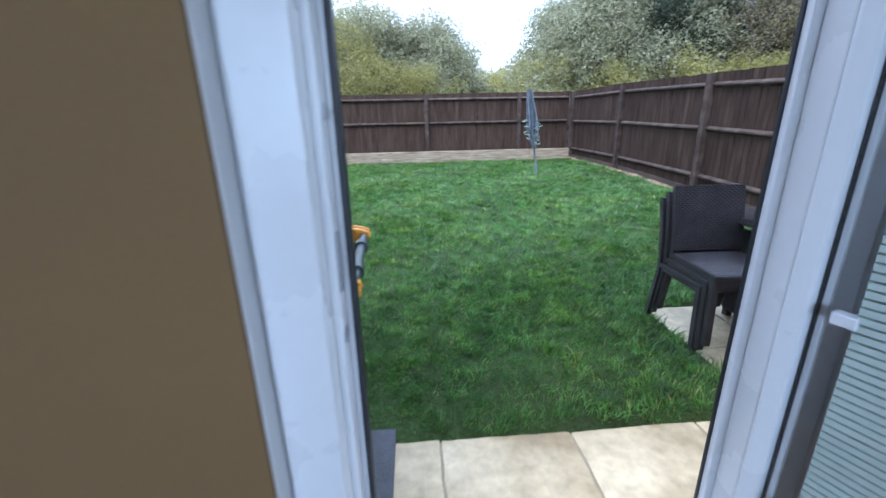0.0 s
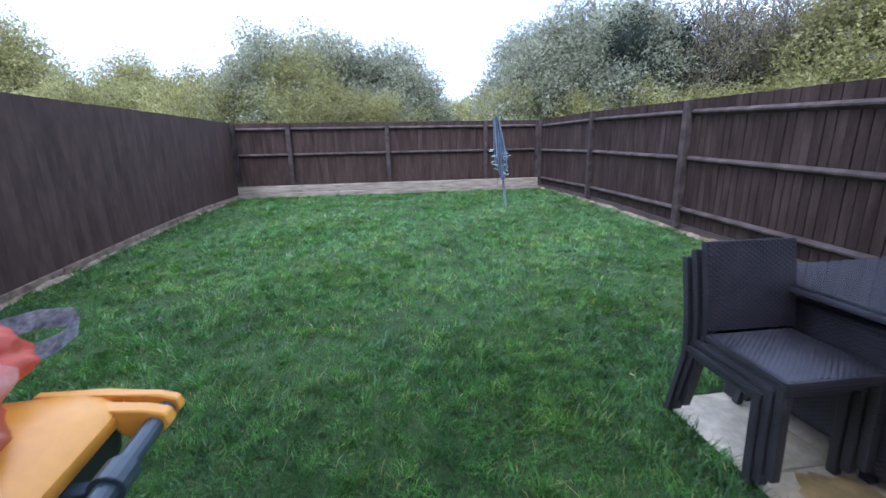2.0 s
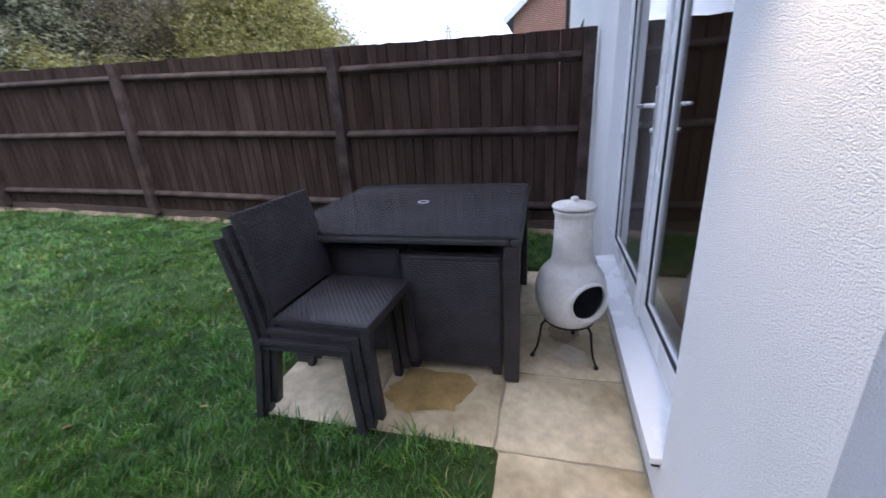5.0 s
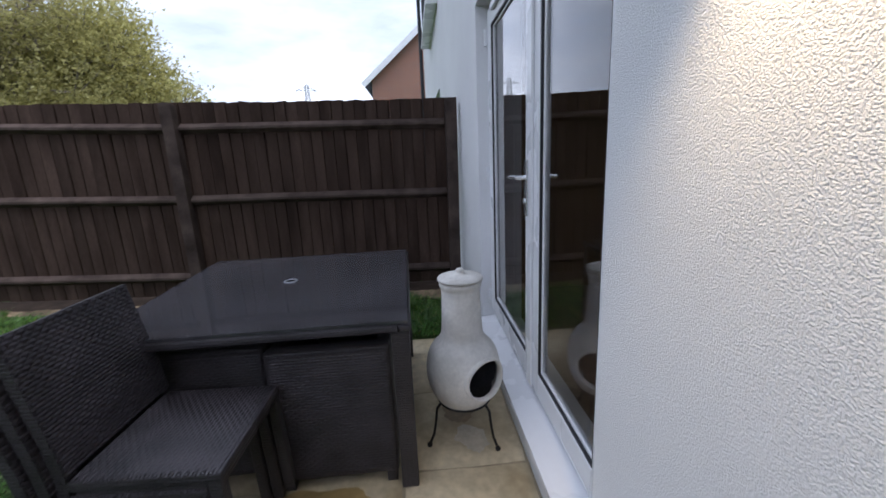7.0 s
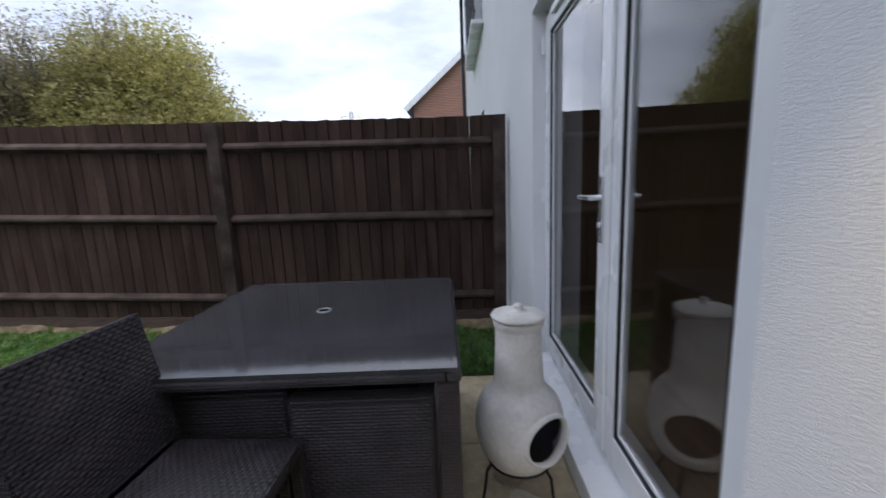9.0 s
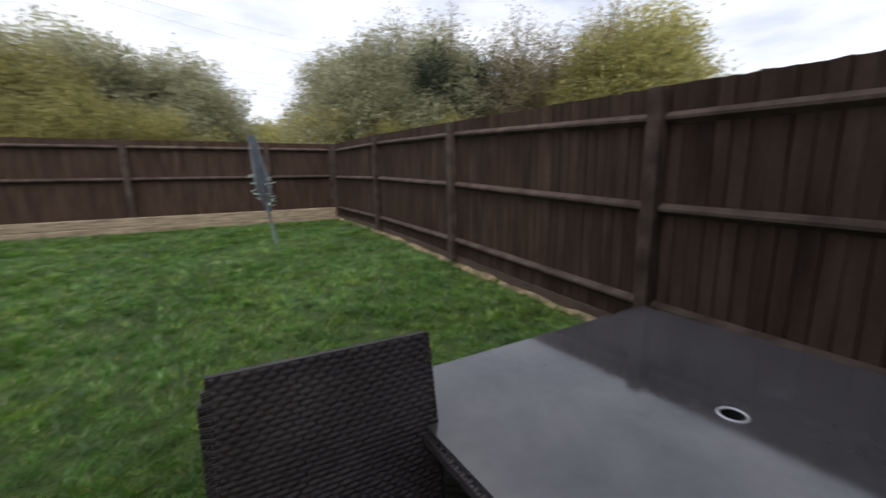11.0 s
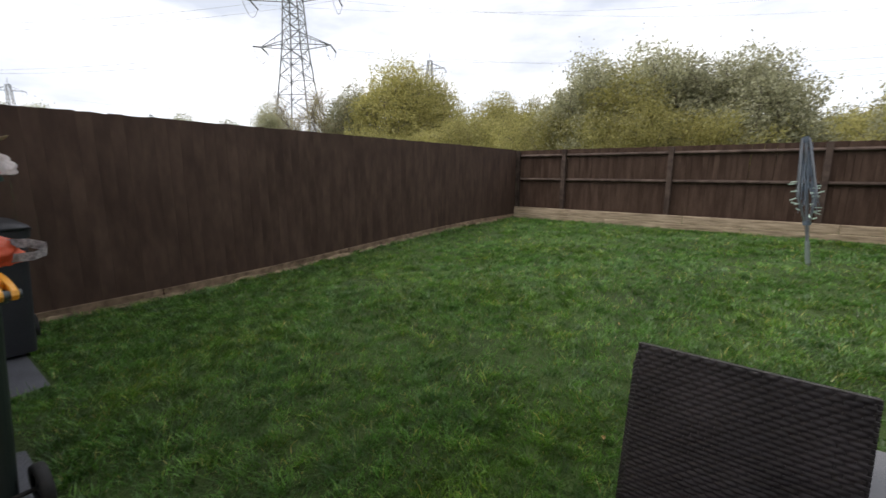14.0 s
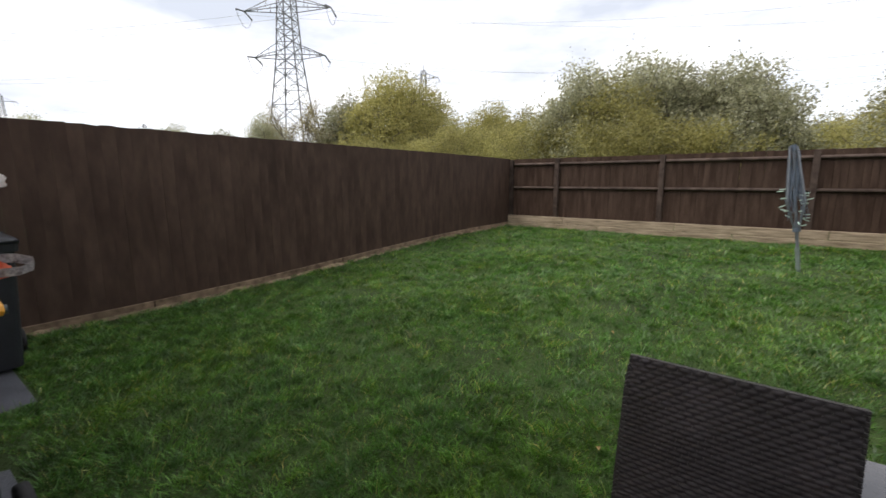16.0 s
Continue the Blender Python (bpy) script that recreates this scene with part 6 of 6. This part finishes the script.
    v = np.stack([p - sd, p + sd, p + sd * 0.75 + d * 0.35 + up_ * 0.62, p - sd * 0.75 + d * 0.35 + up_ * 0.62, p + d + up_], 1).reshape(-1, 3)
    i = np.arange(n, dtype=np.int32)[:, None] * 5
    loops = np.concatenate([i + np.array([[0, 1, 2, 3]]), i + np.array([[3, 2, 4]])], 1).astype(np.int32).ravel()
    st = (np.arange(n, dtype=np.int32)[:, None] * 7 + np.array([[0, 4]])).astype(np.int32).ravel()
    me = bpy.data.meshes.new("grass")
    me.vertices.add(n * 5), me.loops.add(n * 7), me.polygons.add(n * 2)
    me.vertices.foreach_set("co", v.astype(np.float32).ravel())
    me.loops.foreach_set("vertex_index", loops)
    me.polygons.foreach_set("loop_start", st)
    me.update()
    me.validate()
    me.materials.append(grass_mat())
    return tagged(new("grass", me), "short green grass blades of the lawn, slightly overgrown", "grass", kind="stuff")


grass()

# a few fallen leaves on the lawn
DRY = mat("dry_tan_leaf", (0.42, 0.28, 0.12), 0.7, spread=0.3, scale=20, bump=0.1)
bm = bmesh.new()
lf = [bm.verts.new(q) for q in ((0, 0, 0), (0.012, 0.018, 0.005), (0.010, 0.036, 0.008), (0, 0.05, 0.004), (-0.010, 0.034, 0.007), (-0.012, 0.016, 0.006))]
md_ = bm.verts.new((0, 0.025, 0.0))
for i in range(6):
    bm.faces.new((md_, lf[i], lf[(i + 1) % 6]))
bmesh.ops.solidify(bm, geom=list(bm.faces), thickness=0.0008)
leaf_me = mesh_of("fallen_leaf", bm, DRY)
rf = random.Random(12)
for x, y in ((2.35, 3.25), (2.9, 3.6), (1.5, 3.3), (3.1, 2.95), (0.6, 3.9), (-0.4, 3.1), (-1.2, 4.6), (1.2, 4.9), (2.2, 4.4), (3.6, 4.2), (0.2, 5.6), (-2.1, 3.9), (2.8, 5.8), (1.75, 2.75)):
    ob = new("fallen_leaf", leaf_me)
    ob.matrix_basis = pose(x, y, lawn_z(x, y) + 0.035, rf.uniform(-15, 15), rf.uniform(-15, 15), rf.uniform(0, 360)) @ Matrix.Scale(rf.uniform(0.7, 1.2), 4)
    tagged(ob, "small dry tan leaf fallen on the grass", "leaf", "fallen leaves")
